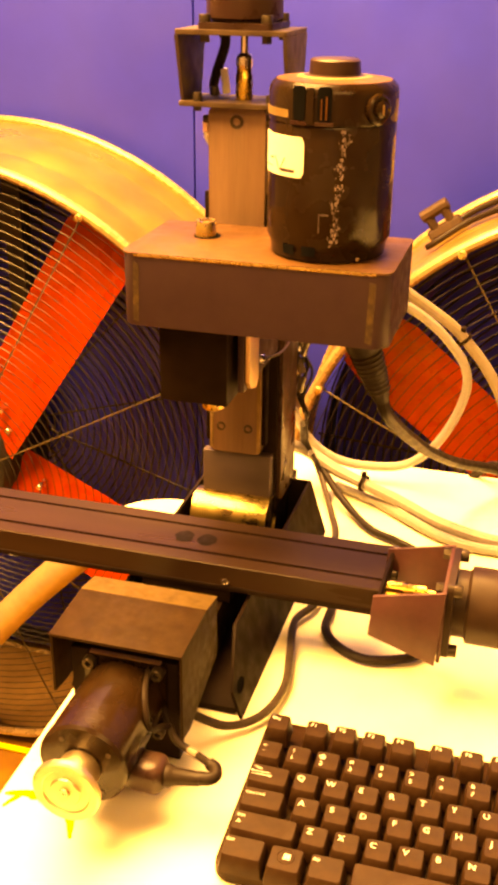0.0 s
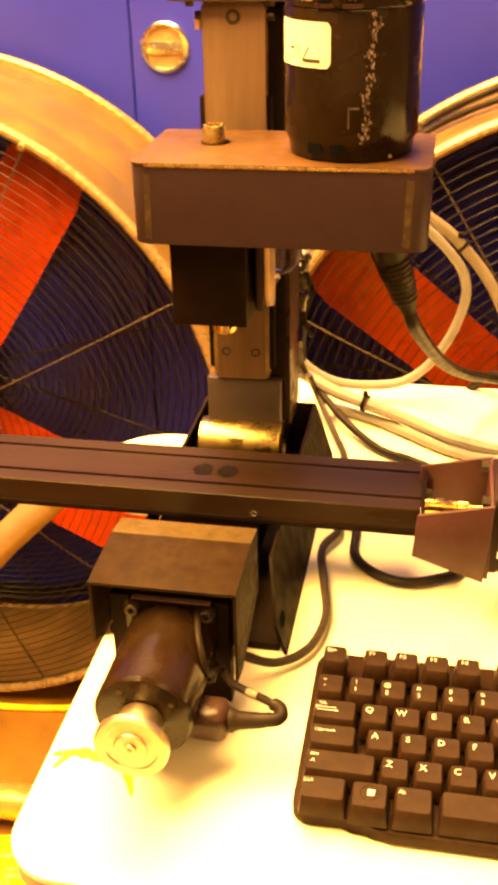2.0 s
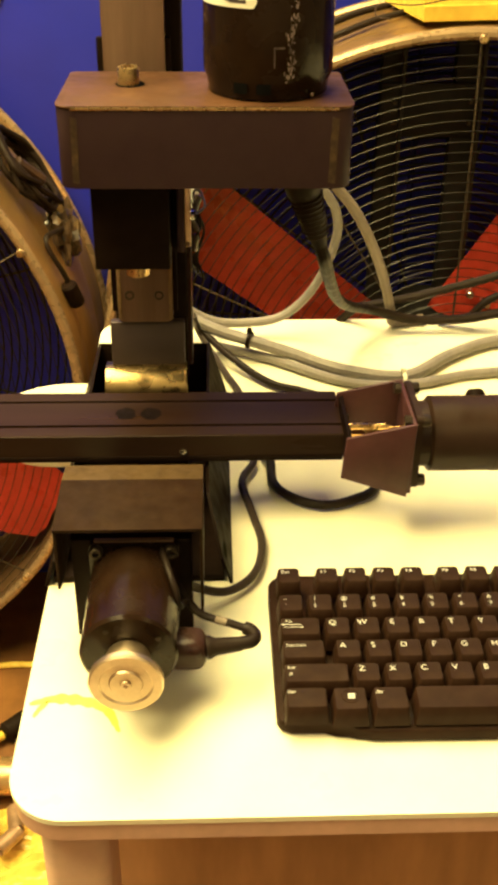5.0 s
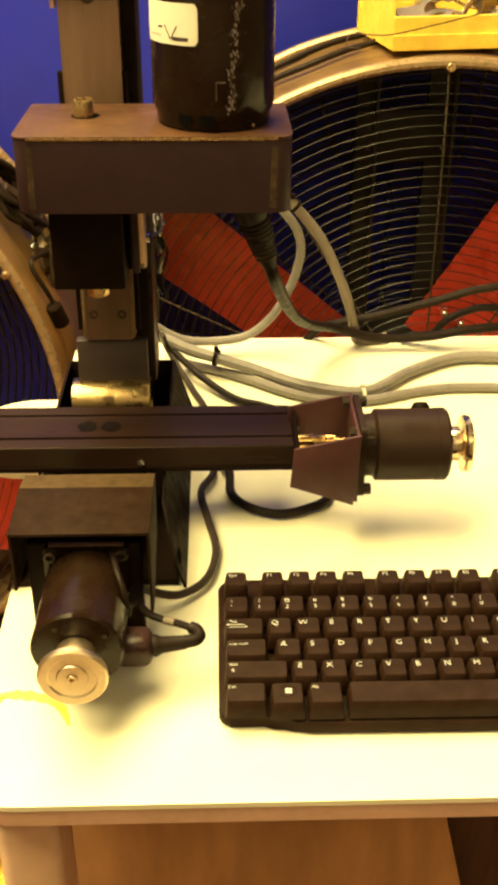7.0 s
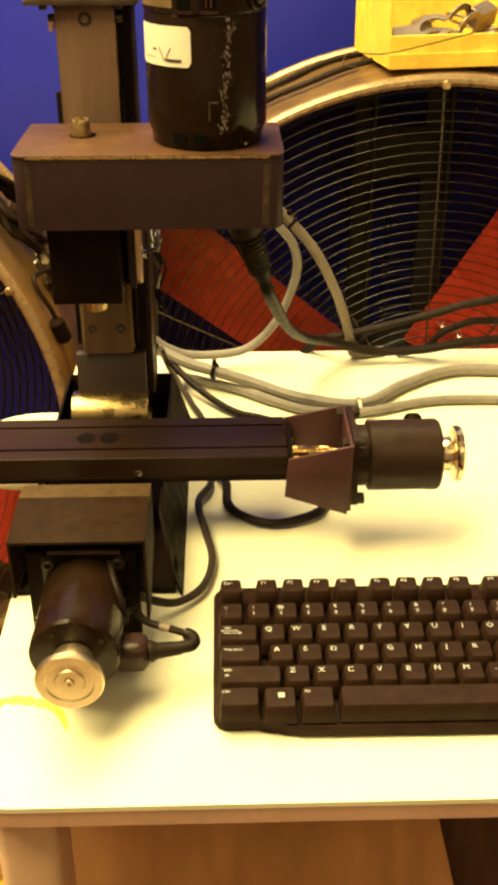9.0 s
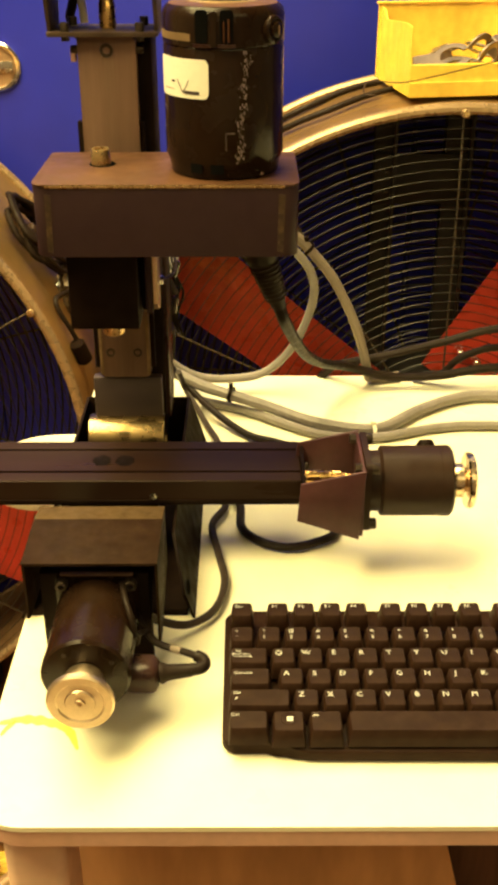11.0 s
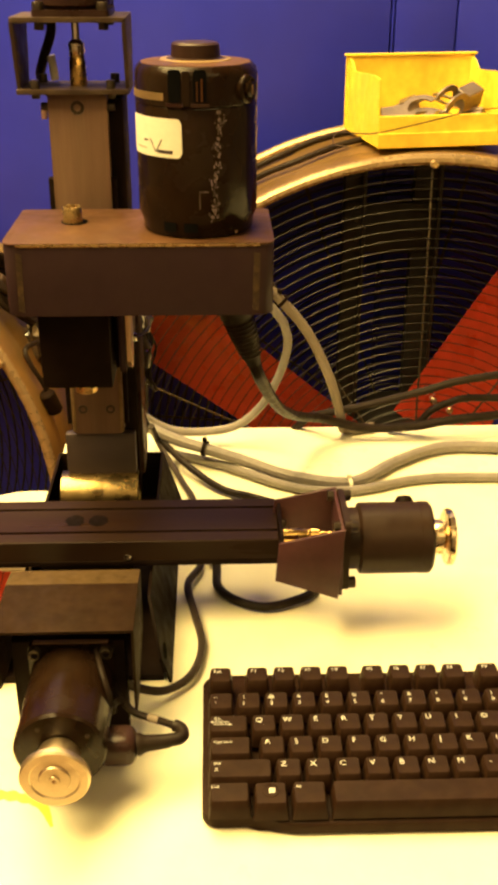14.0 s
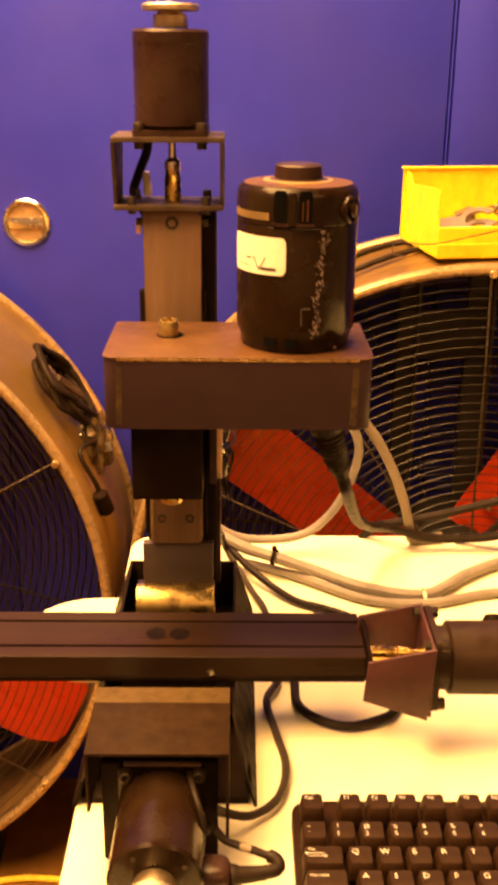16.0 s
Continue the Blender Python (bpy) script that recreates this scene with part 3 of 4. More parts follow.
# brassy strip painting the highlight, with some wear, along the lid's front edge
part("worn_edge", box(HX0 + 0.010, HX1 - 0.010, HY0 - 0.0007, HY0 + 0.0004, HZ1 - 0.0011, HZ1 + 0.0008, 0.0003), M_BRASSY, housing, "bright highlight strip along the rubbed edge")
part("hole", lathe([(0, 0), (0.0095, 0), (0.0098, 0.0003), (0, 0.0003)], (-0.1275, 0.205, HZ1 + 0.0014), (0, 0, 1), 24), M_SEAM, housing)
part("spindle_end", lathe([(0, 0.006), (0.0045, 0.006), (0.0048, 0.0112), (0.0068, 0.0112), (0.0072, 0.0104), (0.0072, 0), (0, 0)], (-0.1285, 0.205, HZ1 + 0.0015), (0, 0, 1), 24), M_BRASSY, housing, "worn brassy spindle end")

# head under the housing
head = part("head_block", box(-0.1555, -0.1035, 0.1755, 0.262, 0.9495, HZ0 - 0.0003, 0.0015), M_BLACK, mill)
part("head_plate", box(-0.1033, -0.0990, 0.205, 0.2845, 0.9540, HZ0 - 0.0003, 0.001), M_BLACK, head)
part("head_plate", box(-0.0988, -0.0935, 0.186, 0.2845, 0.9580, HZ0 - 0.0003, 0.001), M_BOX, head)
part("gib_plate", slab([(0.187, 0.966), (0.192, 0.960), (0.205, 0.956), (0.211, 0.960), (0.211, HZ0 - 0.0003), (0.187, HZ0 - 0.0003)], -0.0932, -0.0895, "x", 0.0005), M_ALU, head, "bright steel gib plate")
cap_screw((-0.0934, 0.219, 0.974), (1, 0, 0), 0.0036, 0.006, M_BRIGHT, head)
part("head_carriage", box(-0.158, -0.100, 0.2625, 0.2850, 0.955, HZ0 - 0.0003, 0.001), M_BLACK, head)
part("spindle_nose", lathe([(0, 0), (0.0098, 0), (0.0098, -0.015), (0.0088, -0.017), (0.0088, -0.022), (0.0060, -0.0235), (0, -0.0235)], (-0.130, 0.225, 0.9493), (0, 0, 1), 28), M_BRASSY, head, "bright spindle nose")

# spindle motor
MX, MY, MZ, R = -0.0375, 0.1935, HZ1 + 0.0015, 0.0415
smot = part("spindle_motor", lathe([(0, 0), (R - 0.0045, 0), (R - 0.0030, 0.001), (R - 0.0022, 0.008), (R, 0.013), (R, 0.0852), (R - 0.0006, 0.0862), (R + 0.0002, 0.0872), (R + 0.0002, 0.1045), (R - 0.0008, 0.1082), (R - 0.0035, 0.1110), (0.022, 0.1123), (0, 0.1123)], (MX, MY, MZ), (0, 0, 1), 72), M_GLOSS, mill, "gloss black spindle motor with scuffed paint")
part("boss", lathe([(0.0205, 0), (0.0200, 0.0012), (0.0165, 0.0020), (0.0160, 0.0100), (0.0145, 0.0112), (0, 0.0112)], (MX, MY, MZ + 0.1121), (0, 0, 1), 40), M_BROWNM, smot)

part("dust_ring", lathe([(0.0195, 0.0001), (0.0245, 0.0001), (0.0240, 0.0008), (0.0195, 0.0012)], (MX, MY, MZ + 0.1121), (0, 0, 1), 40, True), M_LEDGE, smot, "yellow dust settled round the boss")

part("end_cap", lathe([(0.0246, 0.1120), (0.0246, 0.1126), (0.0370, 0.1114), (0.0372, 0.1106)], (MX, MY, MZ), (0, 0, 1), 56, True), M_LID, smot, "dusty brown top of the motor")


def on_motor(deg, z, out=0.0):
    a = radians(deg)
    return Vector((MX + (R + out) * math.sin(a), MY - (R + out) * math.cos(a), MZ + z * 1.045))


def motor_patch(name, d0, d1, z0, z1, mat, out=0.0003, parent=None, round_by=0.0, label="", n=12):
    """A thin curved patch on the motor's shell; angles from the front, to the right positive."""
    bm = bmesh.new()
    cols = []
    for k in range(n + 1):
        d = d0 + (d1 - d0) * k / n
        edge = min(k, n - k) / n * abs(d1 - d0) * R * math.pi / 180
        cut = 0.0
        if round_by and edge < round_by:
            cut = round_by - math.sqrt(max(round_by ** 2 - (round_by - edge) ** 2, 0))
        cols.append((bm.verts.new(on_motor(d, z0 + cut, out)), bm.verts.new(on_motor(d, z1 - cut, out)), bm.verts.new(on_motor(d, z1 - cut, -0.0004)), bm.verts.new(on_motor(d, z0 + cut, -0.0004))))
    for p, q in zip(cols, cols[1:]):
        for i in range(4):
            bm.faces.new((p[i], p[(i + 1) % 4], q[(i + 1) % 4], q[i]))
    bm.faces.new(cols[0]), bm.faces.new(cols[-1])
    return part(name, bm, mat, parent or smot, label)


# vent openings with dark insides, and the copper glint of the winding
for d in (-19, 4):
    motor_patch("vent", d - 6, d + 6, 0.0858, 0.1052, M_SEAM, 0.0006, n=10, round_by=0.002)
    motor_patch("vent_sill", d - 8, d + 8, 0.0832, 0.0853, M_BROWNM, 0.0012, n=6)
for d0, d1, z1 in ((1.0, 2.0, 0.0985), (5.0, 6.4, 0.1000)):
    motor_patch("winding", d0, d1, 0.0868, z1, M_WIND, 0.0010, n=3)
motor_patch("vent_bar", -11.0, -5.0, 0.0845, 0.1045, M_GLOSS, 0.0016, n=4)
for d in (-27, -6):
    motor_patch("foot_vent", d - 7, d + 6, 0.0045, 0.0105, M_SEAM, -0.0006, n=5)
# bright steel patch painting a small highlight at the motor's foot
motor_patch("foot_glint", 38, 42, 0.002, 0.0042, M_BRIGHT, -0.0012, n=3, round_by=0.0008)
motor_patch("ledge", -84, -30, 0.0865, 0.0910, M_LEDGE, 0.0006, n=14, label="dusty brown ledge")
lab = motor_patch("label", -82, -13, 0.0520, 0.0760, M_LABEL, 0.0004, round_by=0.003, label="cream maker's label stuck upside down", n=28)
motor_patch("print_bar", -38, -22, 0.0546, 0.0566, M_PRINT, 0.0006, parent=lab, n=4)
motor_patch("print_bar", -56, -50, 0.0610, 0.0622, M_PRINT, 0.0006, parent=lab, n=3)
motor_patch("print_bar", -70, -52, 0.0562, 0.0570, M_PRINTL, 0.0006, parent=lab, n=3)
for d0, d1, z0, z1 in ((-47, -40, 0.0630, 0.0550), (-33, -40, 0.0630, 0.0550)):
    p, q = on_motor(d0, z0, 0.0006), on_motor(d1, z1, 0.0006)
    part("print_bar", rod(p, q, 0.0003, 6), M_PRINT, lab)
# chipped paint streak; its pale flecks also draw the reflection running down there
rng = random.Random(4)
for k in range(130):
    f = rng.random()
    z = 0.0815 - f * 0.070
    core = 22 - 6.5 * f + 1.6 * math.sin(f * 17)
    d = core + rng.gauss(0, 1.7 if f > 0.12 else 3.4)
    w, hgt = rng.uniform(0.10, 0.80), rng.uniform(0.0002, 0.0013)
    motor_patch("paint_chip", d - w, d + w, z - hgt, z + hgt, M_SCUFF if k % 3 else M_CHIP, 0.00022, n=2, round_by=0.0003)
for k in range(16):
    f = (k + rng.random()) / 16
    d = 22 - 6.5 * f + rng.gauss(0, 1.0)
    motor_patch("paint_chip", d - 0.5, d + 0.6, 0.0790 - f * 0.066, 0.0815 - f * 0.066, M_SCUFF if k < 10 else M_CHIP, 0.00018, n=2, round_by=0.0005)
for d0, d1, z0, z1 in ((2, 3, 0.020, 0.031), (2, 11, 0.0305, 0.0315)):
    motor_patch("paint_chip", d0, d1, z0, z1, M_CHIP, 0.00022, n=2)
# brush cap
o = on_motor(52, 0.0925)
cap_axis = Vector((math.sin(radians(52)), -math.cos(radians(52)), 0))
brush = part("brush_cap", lathe([(0.0092, -0.002), (0.0092, 0.0025), (0.0080, 0.0034), (0.0068, 0.0034), (0.0064, 0.0020), (0.0052, 0.0020), (0.0050, 0.0048), (0.0038, 0.0056), (0, 0.0058)], o, cap_axis, 28), M_GLOSS, smot, "round black brush cap")
part("cap_slot", rod(o + cap_axis * 0.0058 - Vector((0, 0, 0.003)), o + cap_axis * 0.0058 + Vector((0, 0, 0.003)), 0.0005, 6), M_BRASSY, brush)
# moulded strain relief under the housing
relief = part("strain_relief", lathe([(0, 0), (0.0125, 0), (0.0135, 0.004), (0.0130, 0.020), (0.0115, 0.022), (0.0100, 0.046), (0.0076, 0.058), (0.0054, 0.068), (0, 0.068)], (-0.016, 0.2015, HZ0 - 0.001), (0.30, 0.22, -0.95), 24), M_BLACKCABLE, mill, "black ribbed cable strain relief")
ax = Vector((0.30, 0.22, -0.95)).normalized()
for k in range(9):
    c = Vector((-0.016, 0.2015, HZ0 - 0.001)) + ax * (0.024 + k * 0.0040)
    part("rib", lathe([(0.0112 - k * 0.0003, 0), (0.0125 - k * 0.0004, 0.0011), (0.0112 - k * 0.0003, 0.0022)], c, ax, 18), M_RIB, relief)

# loose wires and clear splices at the back of the column
loom = thing("wire_splice", (-0.088, 0.362, 0.93), "frayed wires with clear splices behind the column", "wires")
part("switch_lead", cable([(-0.0872, 0.219, 0.974), (-0.080, 0.245, 0.972), (-0.084, 0.300, 0.966), (-0.090, 0.345, 0.950), (-0.089, 0.358, 0.935)], 0.0012, 6, 8), M_RUST, loom, "thin reddish lead")
rng = random.Random(21)
for k in range(5):
    x, z = -0.096 + 0.002 * k, 0.945 - 0.004 * k
    part("wire", cable([(x, 0.360, z), (x + rng.uniform(0.002, 0.009), 0.356 + 0.003 * k, z - 0.020), (x - rng.uniform(0.0, 0.005), 0.362, z - 0.042), (x + rng.uniform(0.0, 0.006), 0.365, z - 0.062), (-0.094, 0.40, 0.86), (-0.098, 0.43, 0.815)], 0.0013, 6, 6), (M_COIL, M_BLACKCABLE)[k % 2], loom)
for x, z, t in ((-0.0905, 0.928, 0.3), (-0.0880, 0.911, -0.4), (-0.0915, 0.893, 0.2)):
    part("splice", lathe([(0, 0), (0.0036, 0.001), (0.0042, 0.004), (0.0034, 0.009), (0.0040, 0.013), (0.0026, 0.016), (0, 0.016)], (x, 0.358, z), (t, 0.1, 0.9), 12), M_WRAP, loom, "clear plastic splice")

# ---- cables ----
def cord(points, r, mat, label, name="cable", wobble=0.05):
    ob = solo(name, cable(points, r, 10, 8, wobble=wobble), mat, label, "cable", group="cables")
    return ob


end = Vector((-0.016, 0.2015, HZ0 - 0.001)) + ax * 0.067
cord([end, end + ax * 0.012, (0.0125, 0.240, 0.924), (0.0215, 0.285, 0.893), (0.0345, 0.345, 0.855), (0.055, 0.415, 0.816), (0.088, 0.480, 0.783), (0.136, 0.492, 0.766), (0.191, 0.492, 0.767), (0.248, 0.492, 0.776), (0.36, 0.50, 0.776), (0.50, 0.47, T + 0.006), (0.7, 0.44, T + 0.006)], 0.0052, M_BLACKCABLE, "black rubber motor cable dropping to the table")
cord([(0.045, 0.537, 0.725), (0.075, 0.520, 0.765), (0.092, 0.506, 0.777), (0.137, 0.500, 0.789), (0.198, 0.500, 0.805), (0.25, 0.50, 0.819), (0.34, 0.51, 0.82), (0.46, 0.5, 0.78), (0.6, 0.48, T + 0.006)], 0.0046, M_BLACKCABLE, "black cable arching over the table edge")
cord([(0.165, 0.512, T + 0.005), (0.195, 0.503, 0.764), (0.211, 0.500, 0.782), (0.231, 0.500, 0.792), (0.26, 0.50, 0.797), (0.36, 0.5, 0.79), (0.5, 0.5, T + 0.005)], 0.0042, M_BLACKCABLE, "black cable arching over the table edge")
cord([(-0.118, 0.44, 0.845), (-0.112, 0.475, 0.803), (-0.100, 0.482, 0.784), (-0.076, 0.484, 0.770), (-0.045, 0.484, 0.767), (-0.007, 0.484, 0.773), (0.020, 0.484, 0.795), (0.039, 0.484, 0.828), (0.049, 0.484, 0.863), (0.046, 0.480, 0.888), (0.035, 0.476, 0.907), (0.012, 0.470, 0.932), (-0.02, 0.455, 0.955), (-0.06, 0.43, 0.965), (-0.085, 0.39, 0.955), (-0.092, 0.358, 0.93)], 0.0047, M_WHITECABLE, "pale grey cable looped behind the machine")
cord([(-0.02, 0.466, 0.966), (0.023, 0.486, 0.932), (0.044, 0.492, 0.911), (0.069, 0.494, 0.880), (0.089, 0.494, 0.842), (0.102, 0.494, 0.808), (0.112, 0.500, 0.772), (0.118, 0.508, T + 0.006), (0.15, 0.515, T + 0.006)], 0.0054, M_BEIGECABLE, "beige cable looped behind the machine")
cord([(-0.118, 0.40, 0.82), (-0.105, 0.455, 0.790), (-0.070, 0.445, 0.777), (-0.039, 0.432, 0.772), (0.000, 0.418, 0.765), (0.050, 0.392, 0.759), (0.109, 0.380, 0.758), (0.161, 0.425, 0.7575), (0.209, 0.455, 0.7575), (0.26, 0.458, 0.7575), (0.40, 0.44, 0.7575), (0.7, 0.40, 0.7575)], 0.0062, M_WHITECABLE, "pale grey cable lying across the table")
cord([(-0.070, 0.452, T + 0.006), (-0.02, 0.425, T + 0.006), (0.050, 0.375, T + 0.0055), (0.109, 0.367, T + 0.0055), (0.173, 0.388, T + 0.0055), (0.235, 0.392, T + 0.0055), (0.4, 0.38, T + 0.0055), (0.7, 0.33, T + 0.0055)], 0.0048, M_WHITECABLE, "pale grey cable lying across the table")
cord([(-0.100, 0.42, 0.835), (-0.104, 0.45, 0.800), (-0.088, 0.452, 0.776), (-0.056, 0.412, 0.762), (-0.022, 0.374, 0.7555), (0.008, 0.356, 0.7555), (0.035, 0.335, 0.7555), (0.055, 0.29, 0.7555), (0.06, 0.24, 0.7555), (0.055, 0.193, 0.7555), (0.035, 0.175, 0.7555), (0.011, 0.168, 0.7555), (-0.012, 0.178, 0.7555), (-0.027, 0.200, 0.7555), (-0.029, 0.236, 0.757), (-0.045, 0.27, 0.757), (-0.055, 0.31, 0.757)], 0.0038, M_BLACKCABLE, "black cable looped on the table beneath the beam")
cord([(-0.094, 0.43, 0.80), (-0.088, 0.448, 0.772), (-0.064, 0.396, 0.7555), (-0.050, 0.35, 0.7555), (-0.050, 0.30, 0.7555), (-0.045, 0.26, 0.757), (-0.042, 0.230, 0.7575), (-0.0525, 0.200, 0.7575), (-0.046, 0.156, 0.7575), (-0.040, 0.116, 0.7575), (-0.047, 0.080, 0.7575), (-0.066, 0.060, 0.7585), (-0.086, 0.052, 0.7680), (-0.097, 0.040, 0.785), (-0.103, 0.028, 0.80)], 0.0032, M_GREYCABLE, "dark grey cable curling past the machine bed")


def tie(c, axis, r, mat, label):
    bm = lathe([(r, -0.0018), (r + 0.0012, -0.0018), (r + 0.0012, 0.0018), (r, 0.0018)], c, axis, 20, True)
    t = tagged(part("cable_tie", bm, mat), label, "cable tie", "cable ties")
    part("tie_head", box(c[0] - 0.0025, c[0] + 0.0025, c[1] - 0.0025, c[1] + 0.0025, c[2] + r, c[2] + r + 0.005, 0.0006), mat, t)


tie((-0.039, 0.432, 0.7725), (1, -0.35, -0.15), 0.0075, M_BLACK, "black cable tie around the pale cable")
tie((0.106, 0.375, 0.7575), (1, 0.2, 0), 0.0075, M_LABEL, "white cable tie around two pale cables")
tie((0.040, 0.489, 0.912), (0.6, 0, -0.7), 0.0095, M_BLACK, "black cable tie joining looped cables")

# plug of the front motor
plug = thing("motor_plug", (-0.085, -0.026, T), "black moulded cable plug beside the front motor", "plug")
part("plug_body", box(-0.106, -0.0800, -0.038, -0.015, 0.7745, 0.7960, 0.0072, 4), M_BROWNM, plug)
part("plug_neck", lathe([(0, 0), (0.0072, 0), (0.0073, 0.002), (0.0062, 0.004), (0.0054, 0.006), (0.0048, 0.016), (0.0044, 0.0215), (0, 0.0215)], (-0.0803, -0.027, 0.786), (1, 0.08, 0.05), 20), M_BLACKCABLE, plug)
part("elbow", cable([(-0.0600, -0.0250, 0.7873), (-0.0535, -0.0240, 0.7876), (-0.0505, -0.0205, 0.7880), (-0.0525, -0.0150, 0.7885), (-0.0565, -0.0125, 0.7885)], 0.0042, 12, 8, wobble=0.1), M_BLACKCABLE, plug)
part("plug_lead", cable([(-0.0560, -0.0127, 0.7884), (-0.066, -0.006, 0.787), (-0.075, -0.001, 0.786), (-0.085, 0.004, 0.787), (-0.092, 0.012, 0.790), (-0.098, 0.018, 0.797), (-0.1015, 0.021, 0.806)], 0.0025, 10, 8, wobble=0.12), M_BLACKCABLE, plug)
part("pale_tape", cable([(-0.0670, -0.0054, 0.7869), (-0.0705, -0.0034, 0.7865), (-0.0740, -0.0016, 0.7861)], 0.0028, 12, 6), M_BEIGECABLE, plug, "band of pale tape")
part("thin_wire", cable([(-0.108, 0.0175, 0.828), (-0.103, -0.002, 0.8265), (-0.0985, -0.012, 0.818), (-0.0965, -0.0115, 0.806), (-0.094, 0.004, 0.796), (-0.092, 0.012, 0.790)], 0.0020, 8, 8), M_BLACKCABLE, plug)

# ---- drum fans ----
def fan(cx, cz, r, y, label, turns, bolt0, depth, flare):
    f = thing("drum_fan", (cx, y + 0.1, FLOOR), label, "fan", "drum fans")
    c = (cx, y, cz)
    A = (0, 1, 0)
    d = depth
    g = [r + 0.006 + (flare - 0.007) * k for k in (0.0, 0.14, 0.28, 0.32, 0.68, 0.74, 1.0)]
    shell = [(g[0], 0.004), (g[1] + 0.0020, d * 0.14), (g[2] + 0.0020, d * 0.27), (g[2] + 0.0008, d * 0.29), (g[3] + 0.0008, d * 0.32), (g[3] + 0.0020, d * 0.34), (g[4] + 0.0020, d * 0.70), (g[4] + 0.0008, d * 0.72), (g[5] + 0.0008, d * 0.75), (g[5] + 0.0020, d * 0.77), (g[6], d - 0.004)]
    shell += [(a - 0.002, b) for a, b in shell[::-1]]
    part("drum", lathe(shell, c, A, 128, True), M_DRUM, f)
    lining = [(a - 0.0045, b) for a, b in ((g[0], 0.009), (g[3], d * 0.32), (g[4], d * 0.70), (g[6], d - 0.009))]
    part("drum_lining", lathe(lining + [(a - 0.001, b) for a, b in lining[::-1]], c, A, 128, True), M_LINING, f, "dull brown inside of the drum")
    for rr, yy, w in ((r + 0.006, 0.0, 0.0085), (r + flare, d, 0.0085)):
        part("rolled_rim", lathe([(rr + w * math.cos(k * math.tau / 10), yy + w * math.sin(k * math.tau / 10)) for k in range(10)], c, A, 128, True), M_RIM, f, "worn shiny rolled rim")
    # unseen ring, added to keep overhead light off the wall behind the drum
    part("rear_collar", lathe([(r - 0.010, d - 0.004), (r - 0.010, WALL - y - 0.004), (r - 0.013, WALL - y - 0.004), (r - 0.013, d - 0.004)], c, A, 96, True), M_DARK, f, "unseen dark ring that blocks light between drum and wall")
    # wire guard
    n = int((r - 0.05) / 0.0138)
    guard = part("guard", lathe([(0, -0.022), (0.048, -0.022), (0.050, -0.020), (0.048, -0.019), (0, -0.019)], c, A, 32), M_WIRE, f)
    for k in range(n + 1):
        q = 0.05 + k * 0.0138
        w = 0.00075
        dy = -0.020 * max(0.0, 1 - (q / r) ** 4)
        part("guard_ring", lathe([(q + w * math.cos(j * math.tau / 5), dy + w * math.sin(j * math.tau / 5)) for j in range(5)], c, A, 112, True), M_WIRE, guard)
    for k in range(11):
        a = radians(bolt0 + k * 360 / 11)
        u = Vector((math.cos(a), 0, math.sin(a)))
        C = Vector(c)
        line = [C + u * q + Vector((0, -0.020 * max(0.0, 1 - (q / r) ** 4) + 0.0028, 0)) for q in (0.05, 0.15, 0.25, 0.35, 0.42, 0.48, r + 0.002)]
        part("spoke", cable(line, 0.0016, 6, 4), M_SPOKED, guard)
        b = part("clip_bolt", rod(C + u * (r + 0.001) + Vector((0, -0.013, 0)), C + u * (r + 0.001) + Vector((0, 0.006, 0)), 0.0062, 12, 0.001), M_RIM, guard)
        part("bolt_head", rod(C + u * (r + 0.001) + Vector((0, -0.0165, 0)), C + u * (r + 0.001) + Vector((0, -0.0128, 0)), 0.0042, 6), M_BRASSY, b)
    # rear guard behind the blades, seen through the front one
    rear = part("rear_guard", lathe([(0, d - 0.008), (0.048, d - 0.008), (0.050, d - 0.006), (0.048, d - 0.005), (0, d - 0.005)], c, A, 24), M_WIRE, f, "dark wire rear guard")
    # rings drawn extra thick so that they hold light back from the wall
    for k in range(n + 1):
        q, w = 0.05 + k * 0.0138, 0.0018
        part("rear_ring", lathe([(q + w * math.cos(j * math.tau / 4), d - 0.006 + w * math.sin(j * math.tau / 4)) for j in range(4)], c, A, 96, True), M_WIRE, rear)
    for k in range(11):
        a = radians(bolt0 + 20 + k * 360 / 11)
        u = Vector((math.cos(a), 0, math.sin(a)))
        part("rear_spoke", rod(Vector(c) + u * 0.05 + Vector((0, d - 0.003, 0)), Vector(c) + u * r + Vector((0, d - 0.003, 0)), 0.0022, 6), M_WIRE, rear)
    # blades: pitched, slightly twisted plates with rounded tips
    part("hub", lathe([(0, 0.035), (0.075, 0.035), (0.082, 0.045), (0.082, 0.105), (0, 0.105)], c, A, 32), M_DARK, f)
    part("fan_motor", lathe([(0, 0.106), (0.07, 0.106), (0.085, 0.115), (0.085, 0.20), (0.07, 0.22), (0, 0.22)], c, A, 32), M_DARK, f)
    for deg, lead in turns:
        a = radians(deg)
        u = Vector((math.cos(a), 0, math.sin(a)))
        v = Vector((-math.sin(a), 0, math.cos(a)))
        bm = bmesh.new()
        rows = []
        for i in range(11):
            q = 0.07 + (r - 0.018 - 0.07) * i / 10
            wide = 0.062 + 0.010 * i / 10
            if i == 10:
                wide -= 0.012
            pitch = radians(34 - 12 * i / 10)
            row = []
            for j in range(7):
                s = j / 3 - 1
                off = v * (s * wide + lead) + Vector((0, s * wide * math.sin(pitch) * 0.8 + 0.006 * (1 - s * s), 0))
                row.append(bm.verts.new(Vector(c) + Vector((0, 0.07, 0)) + u * (q + (0.012 if i == 10 and abs(s) < 0.7 else 0)) + off))
            rows.append(row)
